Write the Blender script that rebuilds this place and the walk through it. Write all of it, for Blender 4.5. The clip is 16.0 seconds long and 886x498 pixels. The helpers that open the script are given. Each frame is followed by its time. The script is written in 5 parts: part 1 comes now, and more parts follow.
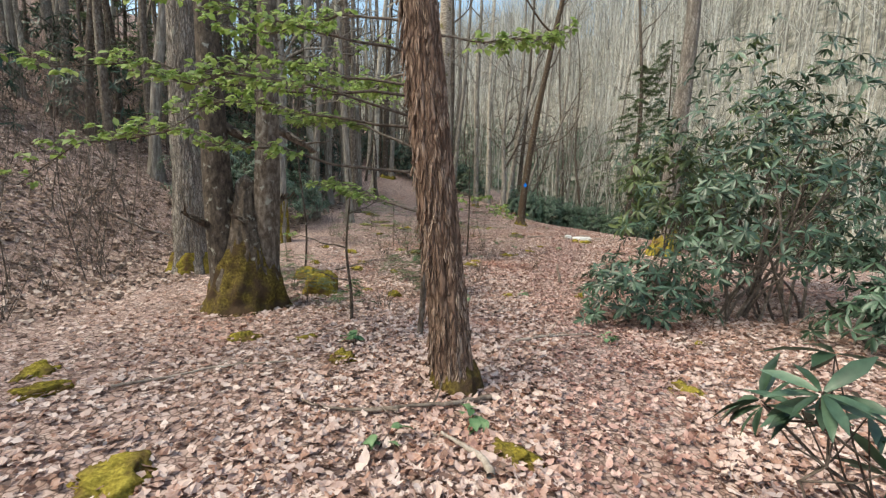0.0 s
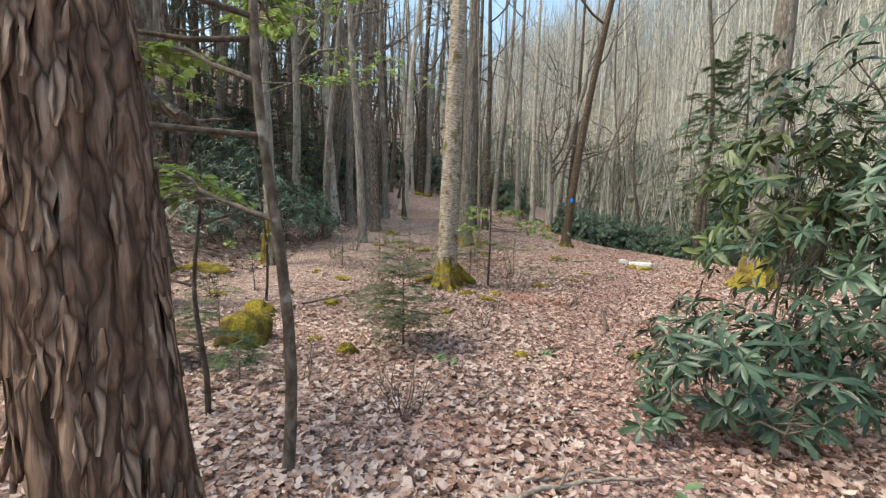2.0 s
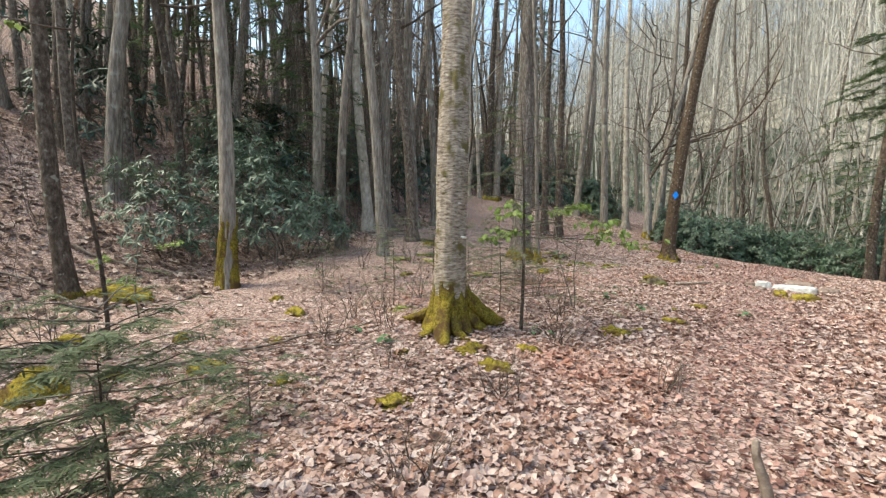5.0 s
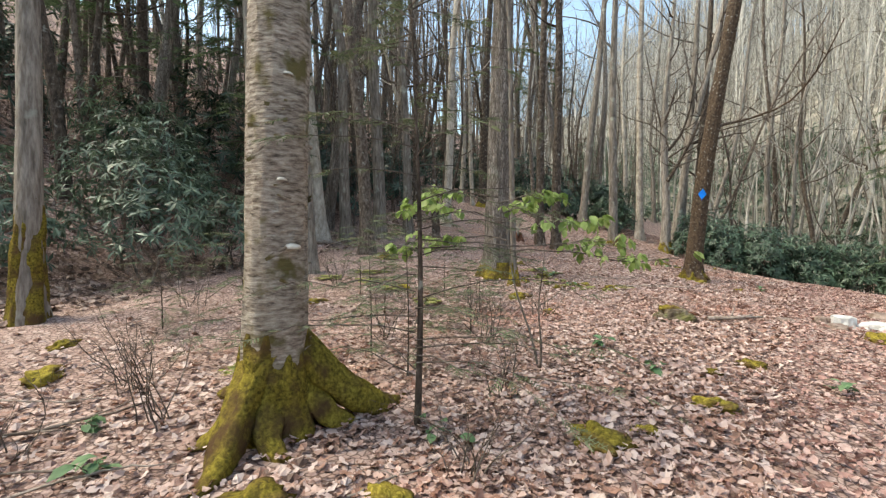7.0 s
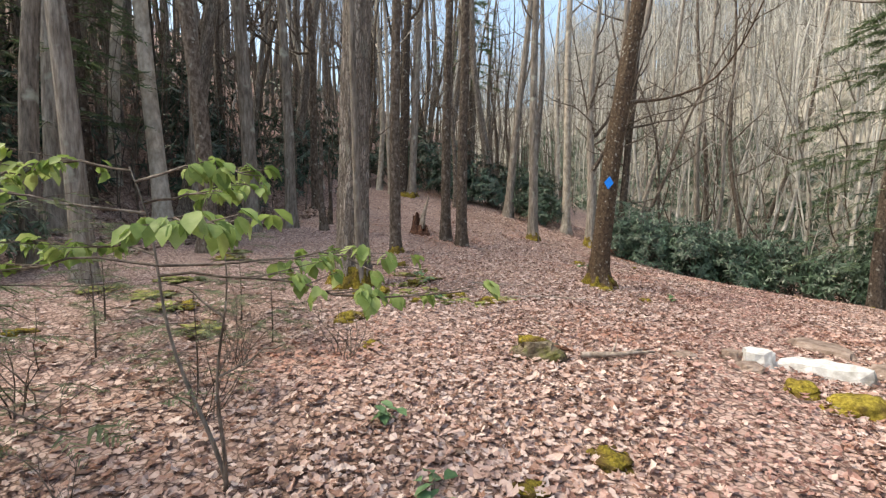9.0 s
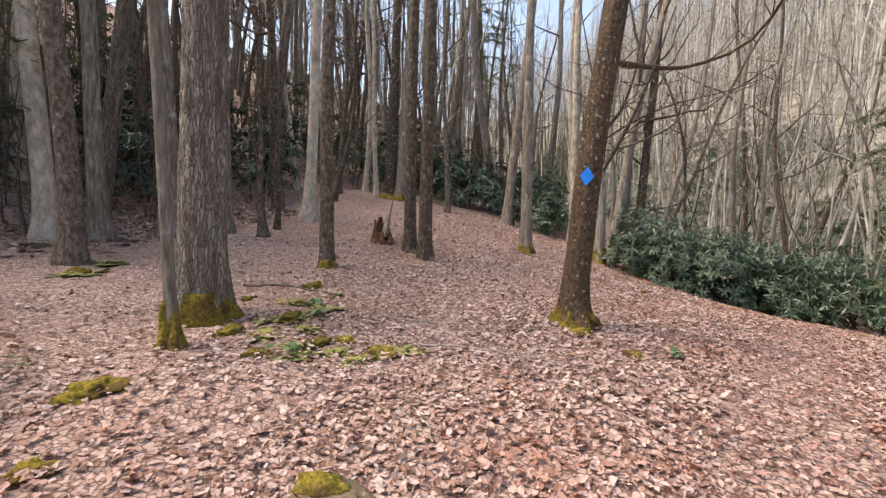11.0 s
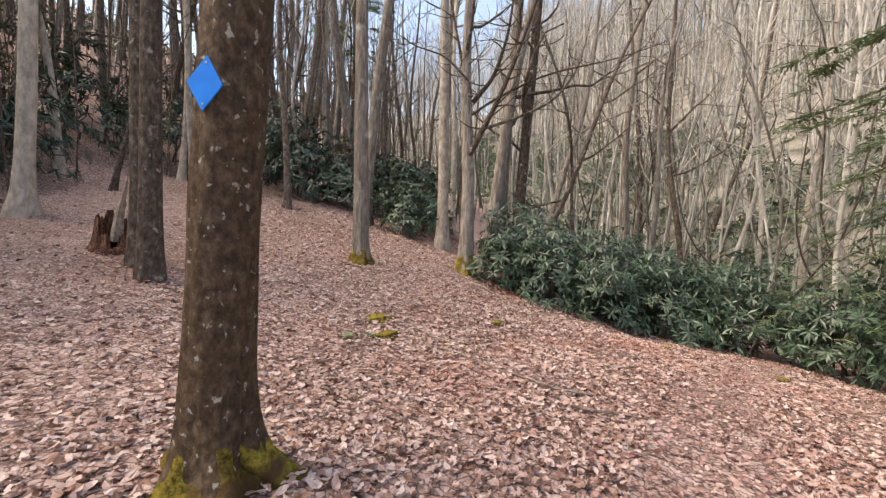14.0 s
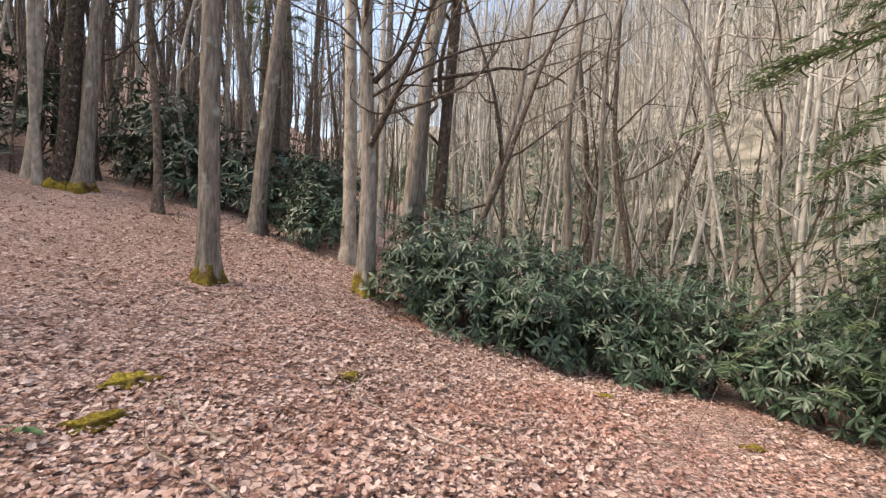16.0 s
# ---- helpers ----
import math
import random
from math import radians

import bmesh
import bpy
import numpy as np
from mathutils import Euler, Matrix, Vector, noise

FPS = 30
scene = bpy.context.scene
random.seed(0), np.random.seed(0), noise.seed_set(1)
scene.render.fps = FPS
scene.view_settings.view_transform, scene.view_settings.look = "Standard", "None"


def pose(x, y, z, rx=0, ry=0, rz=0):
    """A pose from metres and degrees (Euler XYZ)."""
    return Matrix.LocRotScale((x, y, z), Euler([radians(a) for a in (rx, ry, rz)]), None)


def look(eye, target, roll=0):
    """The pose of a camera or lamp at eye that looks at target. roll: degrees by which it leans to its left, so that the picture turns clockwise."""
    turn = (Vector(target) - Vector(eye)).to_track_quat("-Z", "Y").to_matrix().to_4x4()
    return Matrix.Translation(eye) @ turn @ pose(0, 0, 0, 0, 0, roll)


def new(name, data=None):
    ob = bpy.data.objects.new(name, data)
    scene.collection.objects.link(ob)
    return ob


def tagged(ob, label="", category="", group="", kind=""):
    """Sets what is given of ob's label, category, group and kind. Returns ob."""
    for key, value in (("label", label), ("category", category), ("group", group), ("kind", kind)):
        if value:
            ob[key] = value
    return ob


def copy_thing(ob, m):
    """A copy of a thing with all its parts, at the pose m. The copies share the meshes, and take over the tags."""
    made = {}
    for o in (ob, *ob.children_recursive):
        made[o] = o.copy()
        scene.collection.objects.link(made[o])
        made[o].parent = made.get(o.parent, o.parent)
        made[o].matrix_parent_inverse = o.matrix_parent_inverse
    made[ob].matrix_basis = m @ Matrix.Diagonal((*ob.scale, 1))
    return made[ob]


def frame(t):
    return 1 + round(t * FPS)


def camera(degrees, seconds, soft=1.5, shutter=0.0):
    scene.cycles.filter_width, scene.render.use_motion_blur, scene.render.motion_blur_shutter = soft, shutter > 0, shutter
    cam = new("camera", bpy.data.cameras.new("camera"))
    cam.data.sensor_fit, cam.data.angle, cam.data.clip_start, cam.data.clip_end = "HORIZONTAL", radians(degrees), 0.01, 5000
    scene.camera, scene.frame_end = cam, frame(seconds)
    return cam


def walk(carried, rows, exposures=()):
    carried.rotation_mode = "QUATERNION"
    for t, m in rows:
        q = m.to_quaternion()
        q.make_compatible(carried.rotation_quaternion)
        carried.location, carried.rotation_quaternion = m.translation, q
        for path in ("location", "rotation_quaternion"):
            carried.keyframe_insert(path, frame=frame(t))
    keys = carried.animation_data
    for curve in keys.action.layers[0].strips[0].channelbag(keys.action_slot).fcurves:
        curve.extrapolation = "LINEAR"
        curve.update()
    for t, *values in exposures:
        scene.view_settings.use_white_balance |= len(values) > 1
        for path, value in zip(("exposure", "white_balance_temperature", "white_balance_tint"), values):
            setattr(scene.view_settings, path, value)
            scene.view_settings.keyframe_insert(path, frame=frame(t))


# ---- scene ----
cam = camera(88.9, 16.0, soft=1.3)
PATH = [
    (0, (0.145, 0.186, 1.607), (0.129, 2.169, 1.351), 1.5),
    (0.5, (0.401, 0.822, 1.597), (0.355, 2.809, 1.368), 1.4),
    (1, (0.535, 1.456, 1.605), (0.413, 3.444, 1.418), 1.3),
    (1.5, (0.758, 2.082, 1.561), (0.571, 4.065, 1.38), 1.5),
    (2, (0.957, 2.762, 1.447), (0.704, 4.739, 1.276), 1.4),
    (2.5, (1.091, 3.374, 1.406), (0.776, 5.34, 1.221), 1.6),
    (3, (1.311, 4.097, 1.331), (0.913, 6.051, 1.168), 1.3),
    (3.5, (1.38, 4.699, 1.298), (0.894, 6.635, 1.172), 1.1),
    (3.7, (1.438, 4.982, 1.282), (0.922, 6.91, 1.151), 1.3),
    (5.8, (1.665, 7.908, 1.225), (0.948, 9.77, 1.086), 0.4),
    (6, (1.661, 8.252, 1.15), (0.934, 10.108, 0.978), 0.6),
    (6.5, (1.801, 9.114, 1.06), (1.078, 10.972, 0.899), 1.0),
    (7, (1.948, 9.781, 1.131), (1.226, 11.645, 1.057), 0.3),
    (7.5, (2.126, 10.308, 1.208), (1.452, 12.191, 1.155), 0.2),
    (8, (2.384, 10.913, 1.201), (1.788, 12.82, 1.109), 0.5),
    (8.5, (2.65, 11.617, 1.185), (2.104, 13.538, 1.086), 0.4),
    (9, (2.918, 12.186, 1.236), (2.382, 14.109, 1.117), 0.8),
    (9.2, (3.02, 12.431, 1.317), (2.478, 14.352, 1.197), 0.7),
    (11.3, (3.857, 15.212, 1.292), (3.187, 17.094, 1.197), 1.7),
    (11.5, (3.934, 15.472, 1.272), (3.271, 17.356, 1.167), 1.7),
    (12, (4.096, 16.092, 1.328), (3.473, 17.989, 1.215), 1.7),
    (12.5, (4.193, 16.767, 1.35), (3.657, 18.691, 1.246), 1.7),
    (13, (4.489, 17.443, 1.327), (4.039, 19.389, 1.231), 1.7),
    (13.5, (4.684, 18.084, 1.322), (4.291, 20.043, 1.243), 1.7),
    (14, (4.846, 18.653, 1.366), (4.514, 20.623, 1.282), 1.8),
    (14.5, (5.126, 19.216, 1.371), (4.841, 21.194, 1.289), 1.8),
    (15, (5.296, 19.826, 1.382), (5.045, 21.809, 1.335), 1.9),
    (15.5, (5.552, 20.33, 1.371), (5.342, 22.319, 1.331), 2.0),
    (16, (5.778, 20.835, 1.354), (5.601, 22.827, 1.331), 1.9),
]
walk(cam, [(t, look(eye, target, roll)) for t, eye, target, roll in PATH],
     exposures=[(0, 1.09, 6950, -1), (2, 1.21, 6950, -1), (3.7, 1.39, 6950, -1), (9.2, 1.30, 7300, 6), (11.3, 1.33, 7550, 13), (16, 1.37, 7600, 13)])

# ---------------------------------------------------------------- light
world = bpy.data.worlds.new("sky")
scene.world = world
world.use_nodes = True
wn = world.node_tree.nodes
sky = wn.new("ShaderNodeTexSky")
sky.sky_type = "NISHITA"
sky.sun_disc = False
SUN_EL, SUN_AZ = radians(56), radians(-112)   # azimuth from +y towards +x
sky.sun_elevation, sky.sun_rotation = SUN_EL, SUN_AZ
sky.air_density, sky.dust_density = 1.2, 2.5
world.node_tree.links.new(sky.outputs[0], wn["Background"].inputs[0])
wn["Background"].inputs[1].default_value = 0.15
sun = new("sun", bpy.data.lights.new("sun", "SUN"))
sun.data.energy, sun.data.angle, sun.data.color = 1.85, radians(22), (1.0, 0.93, 0.83)
way = Vector((math.sin(SUN_AZ) * math.cos(SUN_EL), math.cos(SUN_AZ) * math.cos(SUN_EL), math.sin(SUN_EL)))
sun.matrix_world = look(way * 50, (0, 0, 0))

# ---------------------------------------------------------------- materials


def surface(name, stops, scale=6.0, stretch=(1, 1, 1), rough=0.9, bump=0.3, bump_scale=None, island=0.0, per_object=0.0,
            stain=None, stain_scale=1.0, spec=0.3, ridges=False, sheen=0.0, through_light=0.0):
    """A weathered natural surface: a colour ramp over noise, shifted by piece or object, with stains and relief."""
    m = bpy.data.materials.new(name)
    m.use_nodes = True
    t = m.node_tree
    n, link = t.nodes, t.links.new
    shader = n["Principled BSDF"]
    shader.inputs["Roughness"].default_value = rough
    shader.inputs["Specular IOR Level"].default_value = spec
    co = n.new("ShaderNodeTexCoord")
    mp = n.new("ShaderNodeMapping")
    mp.inputs["Scale"].default_value = stretch
    link(co.outputs["Object"], mp.inputs["Vector"])
    grain = n.new("ShaderNodeTexNoise")
    grain.inputs["Scale"].default_value = scale
    grain.inputs["Detail"].default_value = 6
    grain.inputs["Roughness"].default_value = 0.65
    link(mp.outputs[0], grain.inputs["Vector"])
    value = grain.outputs["Fac"]
    for amount, node, socket in ((island, "ShaderNodeNewGeometry", "Random Per Island"), (per_object, "ShaderNodeObjectInfo", "Random")):
        if amount:
            src = n.new(node)
            ma = n.new("ShaderNodeMath")
            ma.operation = "MULTIPLY_ADD"
            ma.inputs[1].default_value = amount
            ma.inputs[2].default_value = -amount / 2
            link(src.outputs[socket], ma.inputs[0])
            ad = n.new("ShaderNodeMath")
            ad.operation = "ADD"
            link(value, ad.inputs[0])
            link(ma.outputs[0], ad.inputs[1])
            value = ad.outputs[0]
    ramp = n.new("ShaderNodeValToRGB")
    els = ramp.color_ramp.elements
    while len(els) < len(stops):
        els.new(0.5)
    for e, (p, c) in zip(els, stops):
        e.position, e.color = p, (*c, 1)
    link(value, ramp.inputs[0])
    colour = ramp.outputs[0]
    if stain:
        patch = n.new("ShaderNodeTexNoise")
        patch.inputs["Scale"].default_value = stain_scale
        patch.inputs["Detail"].default_value = 4
        link(co.outputs["Object"], patch.inputs["Vector"])
        mask = n.new("ShaderNodeValToRGB")
        mask.color_ramp.elements[0].position, mask.color_ramp.elements[1].position = stain[1], stain[2]
        link(patch.outputs["Fac"], mask.inputs[0])
        mix = n.new("ShaderNodeMix")
        mix.data_type = "RGBA"
        link(mask.outputs[0], mix.inputs["Factor"])
        link(colour, mix.inputs["A"])
        mix.inputs["B"].default_value = (*stain[0], 1)
        colour = mix.outputs["Result"]
    link(colour, shader.inputs["Base Color"])
    if bump:
        height = grain.outputs["Fac"]
        if ridges:
            v = n.new("ShaderNodeTexVoronoi")
            v.feature = "DISTANCE_TO_EDGE"
            v.inputs["Scale"].default_value = bump_scale or scale
            link(mp.outputs[0], v.inputs["Vector"])
            clampn = n.new("ShaderNodeMath")
            clampn.operation = "MINIMUM"
            clampn.inputs[1].default_value = 0.25
            link(v.outputs["Distance"], clampn.inputs[0])
            ad = n.new("ShaderNodeMath")
            ad.operation = "MULTIPLY_ADD"
            ad.inputs[1].default_value = 3.0
            link(clampn.outputs[0], ad.inputs[0])
            link(height, ad.inputs[2])
            height = ad.outputs[0]
            crack = n.new("ShaderNodeMapRange")
            crack.inputs["From Max"].default_value = 0.17
            link(v.outputs["Distance"], crack.inputs["Value"])
            cm = n.new("ShaderNodeMix")
            cm.data_type = "RGBA"
            link(crack.outputs[0], cm.inputs["Factor"])
            cm.inputs["A"].default_value = (*[c * 1.3 for c in stops[0][1]], 1)
            link(colour, cm.inputs["B"])
            link(cm.outputs["Result"], shader.inputs["Base Color"])
            wob = n.new("ShaderNodeTexNoise")
            wob.inputs["Scale"].default_value = 7
            link(co.outputs["Object"], wob.inputs["Vector"])
            shift = n.new("ShaderNodeVectorMath")
            shift.operation = "MULTIPLY_ADD"
            shift.inputs[1].default_value = (0.07, 0.07, 0.012)
            link(wob.outputs["Color"], shift.inputs[0])
            link(mp.outputs[0], shift.inputs[2])
            link(shift.outputs[0], v.inputs["Vector"])
        b = n.new("ShaderNodeBump")
        b.inputs["Strength"].default_value = bump
        b.inputs["Distance"].default_value = 0.02
        link(height, b.inputs["Height"])
        link(b.outputs[0], shader.inputs["Normal"])
    if through_light:
        tl = n.new("ShaderNodeBsdfTranslucent")
        link(colour, tl.inputs["Color"])
        mx = n.new("ShaderNodeMixShader")
        mx.inputs[0].default_value = through_light
        link(shader.outputs[0], mx.inputs[1])
        link(tl.outputs[0], mx.inputs[2])
        link(mx.outputs[0], n["Material Output"].inputs["Surface"])
    return m


def strewn_soil():
    """Mould under matted, crumpled leaves: each leaf a cell with a tone of its own and a dark edge."""
    m = surface("leaf_mould", [(0.05, (0.17, 0.105, 0.085)), (0.3, (0.33, 0.222, 0.19)), (0.65, (0.45, 0.325, 0.282)), (0.95, (0.56, 0.44, 0.395))], scale=9, bump=0,
                stain=((0.25, 0.165, 0.13), 0.52, 0.78), stain_scale=0.4)
    n, link = m.node_tree.nodes, m.node_tree.links.new
    co = n.new("ShaderNodeTexCoord")
    warp = n.new("ShaderNodeTexNoise")
    warp.inputs["Scale"].default_value = 9
    link(co.outputs["Object"], warp.inputs["Vector"])
    sh = n.new("ShaderNodeVectorMath")
    sh.operation = "MULTIPLY_ADD"
    sh.inputs[1].default_value = (0.05, 0.05, 0.05)
    link(warp.outputs["Color"], sh.inputs[0])
    link(co.outputs["Object"], sh.inputs[2])
    cells = []
    for scale, feature in ((19, "F1"), (44, "F1"), (19, "DISTANCE_TO_EDGE")):
        cell = n.new("ShaderNodeTexVoronoi")
        cell.feature = feature
        cell.inputs["Scale"].default_value = scale
        link(sh.outputs[0], cell.inputs["Vector"])
        cells.append(cell)
    tone = n.new("ShaderNodeSeparateColor")
    link(cells[0].outputs["Color"], tone.inputs[0])
    shred = n.new("ShaderNodeSeparateColor")
    link(cells[1].outputs["Color"], shred.inputs[0])
    both = n.new("ShaderNodeMath")
    both.operation = "MULTIPLY_ADD"
    both.inputs[1].default_value = 0.6
    part_tone = n.new("ShaderNodeMath")
    part_tone.operation = "MULTIPLY"
    part_tone.inputs[1].default_value = 0.4
    link(shred.outputs[0], part_tone.inputs[0])
    link(tone.outputs[0], both.inputs[0])
    link(part_tone.outputs[0], both.inputs[2])
    ramp = [k for k in n if k.bl_idname == "ShaderNodeValToRGB" and k.inputs[0].links and len(k.color_ramp.elements) == 4][0]
    link(both.outputs[0], ramp.inputs[0])
    shader = n["Principled BSDF"]
    rim = n.new("ShaderNodeMapRange")
    rim.inputs["From Max"].default_value = 0.14
    link(cells[2].outputs["Distance"], rim.inputs["Value"])
    edged = n.new("ShaderNodeMix")
    edged.data_type = "RGBA"
    link(rim.outputs[0], edged.inputs["Factor"])
    edged.inputs["A"].default_value = (0.085, 0.05, 0.04, 1)
    link(shader.inputs["Base Color"].links[0].from_socket, edged.inputs["B"])
    link(edged.outputs["Result"], shader.inputs["Base Color"])
    # patchy grey-brown tone on the hillside across the stream
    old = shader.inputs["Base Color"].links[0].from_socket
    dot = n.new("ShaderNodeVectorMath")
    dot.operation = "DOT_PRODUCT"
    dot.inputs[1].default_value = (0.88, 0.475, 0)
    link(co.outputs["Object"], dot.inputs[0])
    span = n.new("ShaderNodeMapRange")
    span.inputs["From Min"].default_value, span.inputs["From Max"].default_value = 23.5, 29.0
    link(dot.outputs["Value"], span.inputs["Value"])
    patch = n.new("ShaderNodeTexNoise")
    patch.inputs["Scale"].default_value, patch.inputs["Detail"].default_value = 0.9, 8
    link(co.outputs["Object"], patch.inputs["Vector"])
    hill_tone = n.new("ShaderNodeValToRGB")
    el = hill_tone.color_ramp.elements
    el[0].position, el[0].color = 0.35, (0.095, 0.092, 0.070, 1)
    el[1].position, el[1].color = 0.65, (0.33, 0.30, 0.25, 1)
    link(patch.outputs["Fac"], hill_tone.inputs[0])
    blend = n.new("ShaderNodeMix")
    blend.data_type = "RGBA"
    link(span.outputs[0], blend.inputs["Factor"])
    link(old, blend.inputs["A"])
    link(hill_tone.outputs[0], blend.inputs["B"])
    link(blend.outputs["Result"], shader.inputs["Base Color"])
    b = n.new("ShaderNodeBump")
    b.inputs["Strength"].default_value = 0.7
    b.inputs["Distance"].default_value = 0.03
    link(both.outputs[0], b.inputs["Height"])
    link(b.outputs[0], shader.inputs["Normal"])
    return m


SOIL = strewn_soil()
LITTER = surface("dry_leaves", [(0.06, (0.11, 0.064, 0.050)), (0.2, (0.31, 0.165, 0.115)), (0.38, (0.40, 0.262, 0.220)), (0.62, (0.51, 0.37, 0.325)), (0.92, (0.63, 0.50, 0.45))],
                 scale=14, island=0.95, rough=0.6, bump=0.3, spec=0.5, stain=((0.44, 0.22, 0.16), 0.52, 0.75), stain_scale=0.5, through_light=0.12)
TRAIL_LITTER = surface("trodden_leaves", [(0.12, (0.12, 0.06, 0.048)), (0.38, (0.30, 0.165, 0.138)), (0.62, (0.455, 0.288, 0.25)), (0.9, (0.61, 0.45, 0.40))],
                       scale=14, island=0.8, rough=0.75, bump=0.15, spec=0.3, through_light=0.1)
MOSS = surface("moss", [(0.3, (0.07, 0.055, 0.014)), (0.5, (0.235, 0.185, 0.032)), (0.7, (0.42, 0.335, 0.065))], scale=38, bump=1.0, per_object=0.15,
               stain=((0.10, 0.06, 0.03), 0.45, 0.68), stain_scale=6, spec=0.1, rough=1.0)
MOSS_OLD = surface("old_moss", [(0.3, (0.035, 0.024, 0.010)), (0.5, (0.115, 0.082, 0.024)), (0.7, (0.24, 0.185, 0.045))], scale=30, bump=1.0, stain=((0.07, 0.045, 0.028), 0.42, 0.62), stain_scale=5, spec=0.1, rough=1.0)
BARK_GREY = surface("grey_bark", [(0.3, (0.08, 0.066, 0.054)), (0.5, (0.215, 0.184, 0.156)), (0.7, (0.39, 0.347, 0.304))], scale=20, stretch=(1, 1, 0.16),
                    bump=1.0, per_object=0.12, stain=((0.38, 0.39, 0.33), 0.6, 0.72), stain_scale=3.5)
BARK_OAK = surface("furrowed_bark", [(0.3, (0.085, 0.068, 0.057)), (0.48, (0.26, 0.222, 0.19)), (0.68, (0.48, 0.425, 0.38))], scale=14, stretch=(1, 1, 0.14),
                   bump=1.0, bump_scale=36, ridges=True, stain=((0.30, 0.30, 0.25), 0.58, 0.72), stain_scale=2.5)
BARK_PEEL = surface("shaggy_bark", [(0.28, (0.062, 0.037, 0.026)), (0.48, (0.25, 0.16, 0.118)), (0.68, (0.46, 0.345, 0.275)), (0.85, (0.58, 0.49, 0.42))],
                    scale=18, stretch=(1, 1, 0.13), bump=1.0, bump_scale=26, ridges=True, island=0.3, per_object=0.2)
BARK_DARK = surface("dark_bark", [(0.3, (0.032, 0.024, 0.018)), (0.5, (0.10, 0.075, 0.058)), (0.72, (0.24, 0.20, 0.17))], scale=18, stretch=(1, 1, 0.5),
                    bump=0.6, per_object=0.15, stain=((0.30, 0.29, 0.25), 0.62, 0.7), stain_scale=9)
BARK_WET = surface("wet_dark_bark", [(0.3, (0.026, 0.016, 0.009)), (0.5, (0.078, 0.050, 0.030)), (0.72, (0.17, 0.125, 0.085))], scale=26, stretch=(1, 1, 0.7), bump=0.9,
                   stain=((0.34, 0.33, 0.29), 0.63, 0.68), stain_scale=21, rough=0.75)
BARK_BIRCH = surface("birch_bark", [(0.32, (0.08, 0.06, 0.045)), (0.46, (0.29, 0.235, 0.19)), (0.66, (0.56, 0.49, 0.41))], scale=22, stretch=(0.55, 0.55, 2.2),
                     bump=1.0, stain=((0.15, 0.125, 0.05), 0.54, 0.66), stain_scale=5.5)
BARK_PALE = surface("pale_bark", [(0.3, (0.20, 0.17, 0.14)), (0.5, (0.40, 0.35, 0.295)), (0.7, (0.60, 0.545, 0.47))], scale=10, stretch=(1, 1, 0.5),
                    bump=0.4, island=0.35, per_object=0.15, stain=((0.22, 0.20, 0.17), 0.55, 0.75), stain_scale=2)
# pale grey-tan bark, with the far hillside's haze put into its colour
BARK_FAR = surface("pale_hazed_bark", [(0.25, (0.16, 0.148, 0.13)), (0.5, (0.37, 0.35, 0.315)), (0.75, (0.61, 0.585, 0.54))], scale=3, bump=0.0, island=0.6)
TWIG = surface("twig_bark", [(0.3, (0.05, 0.038, 0.03)), (0.55, (0.15, 0.12, 0.10)), (0.75, (0.30, 0.26, 0.22))], scale=20, bump=0.2, per_object=0.2)
EVERGREEN = surface("rhododendron_leaf", [(0.15, (0.016, 0.031, 0.017)), (0.5, (0.044, 0.082, 0.047)), (0.85, (0.115, 0.18, 0.115))], scale=9, island=0.6,
                    rough=0.40, bump=0.05, spec=0.5, through_light=0.15)
EVERGREEN_OLIVE = surface("olive_rhododendron_leaf", [(0.15, (0.035, 0.050, 0.016)), (0.5, (0.085, 0.115, 0.040)), (0.85, (0.17, 0.21, 0.085))], scale=9, island=0.6,
                          rough=0.42, bump=0.05, spec=0.45, through_light=0.25)
# grey-green leaf, lightened: light from above and far haze are in its colour
EVERGREEN_LIGHTENED = surface("lightened_grey_green_leaf", [(0.15, (0.035, 0.058, 0.036)), (0.5, (0.095, 0.14, 0.090)), (0.85, (0.20, 0.27, 0.19))], scale=9, island=0.6,
                         rough=0.42, bump=0.05, spec=0.5, through_light=0.2)
# EVERGREEN darkened: the shade under the slope's trees is put into the leaf colour
EVERGREEN_SHADED = surface("shaded_understory_leaf", [(0.2, (0.012, 0.026, 0.015)), (0.5, (0.032, 0.065, 0.040)), (0.8, (0.075, 0.125, 0.085))], scale=9, island=0.6,
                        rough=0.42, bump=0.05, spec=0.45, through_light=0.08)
YOUNG = surface("young_leaf", [(0.2, (0.15, 0.23, 0.06)), (0.5, (0.27, 0.37, 0.11)), (0.8, (0.42, 0.50, 0.20))], scale=12, island=0.5, rough=0.5, bump=0.1,
                through_light=0.45)
NEEDLE_SOFT = surface("young_hemlock_needle", [(0.2, (0.075, 0.095, 0.050)), (0.5, (0.135, 0.165, 0.088)), (0.8, (0.22, 0.25, 0.145))], scale=12, island=0.6, rough=0.6,
                      bump=0.0, through_light=0.35)
NEEDLE = surface("hemlock_needle", [(0.2, (0.042, 0.068, 0.030)), (0.5, (0.095, 0.14, 0.066)), (0.8, (0.18, 0.235, 0.115))], scale=12, island=0.6, rough=0.55,
                 bump=0.0, through_light=0.35)
SEEDLING = surface("seedling_leaf", [(0.2, (0.06, 0.12, 0.05)), (0.5, (0.11, 0.20, 0.09)), (0.8, (0.2, 0.30, 0.15))], scale=12, island=0.5, rough=0.55,
                   through_light=0.25)
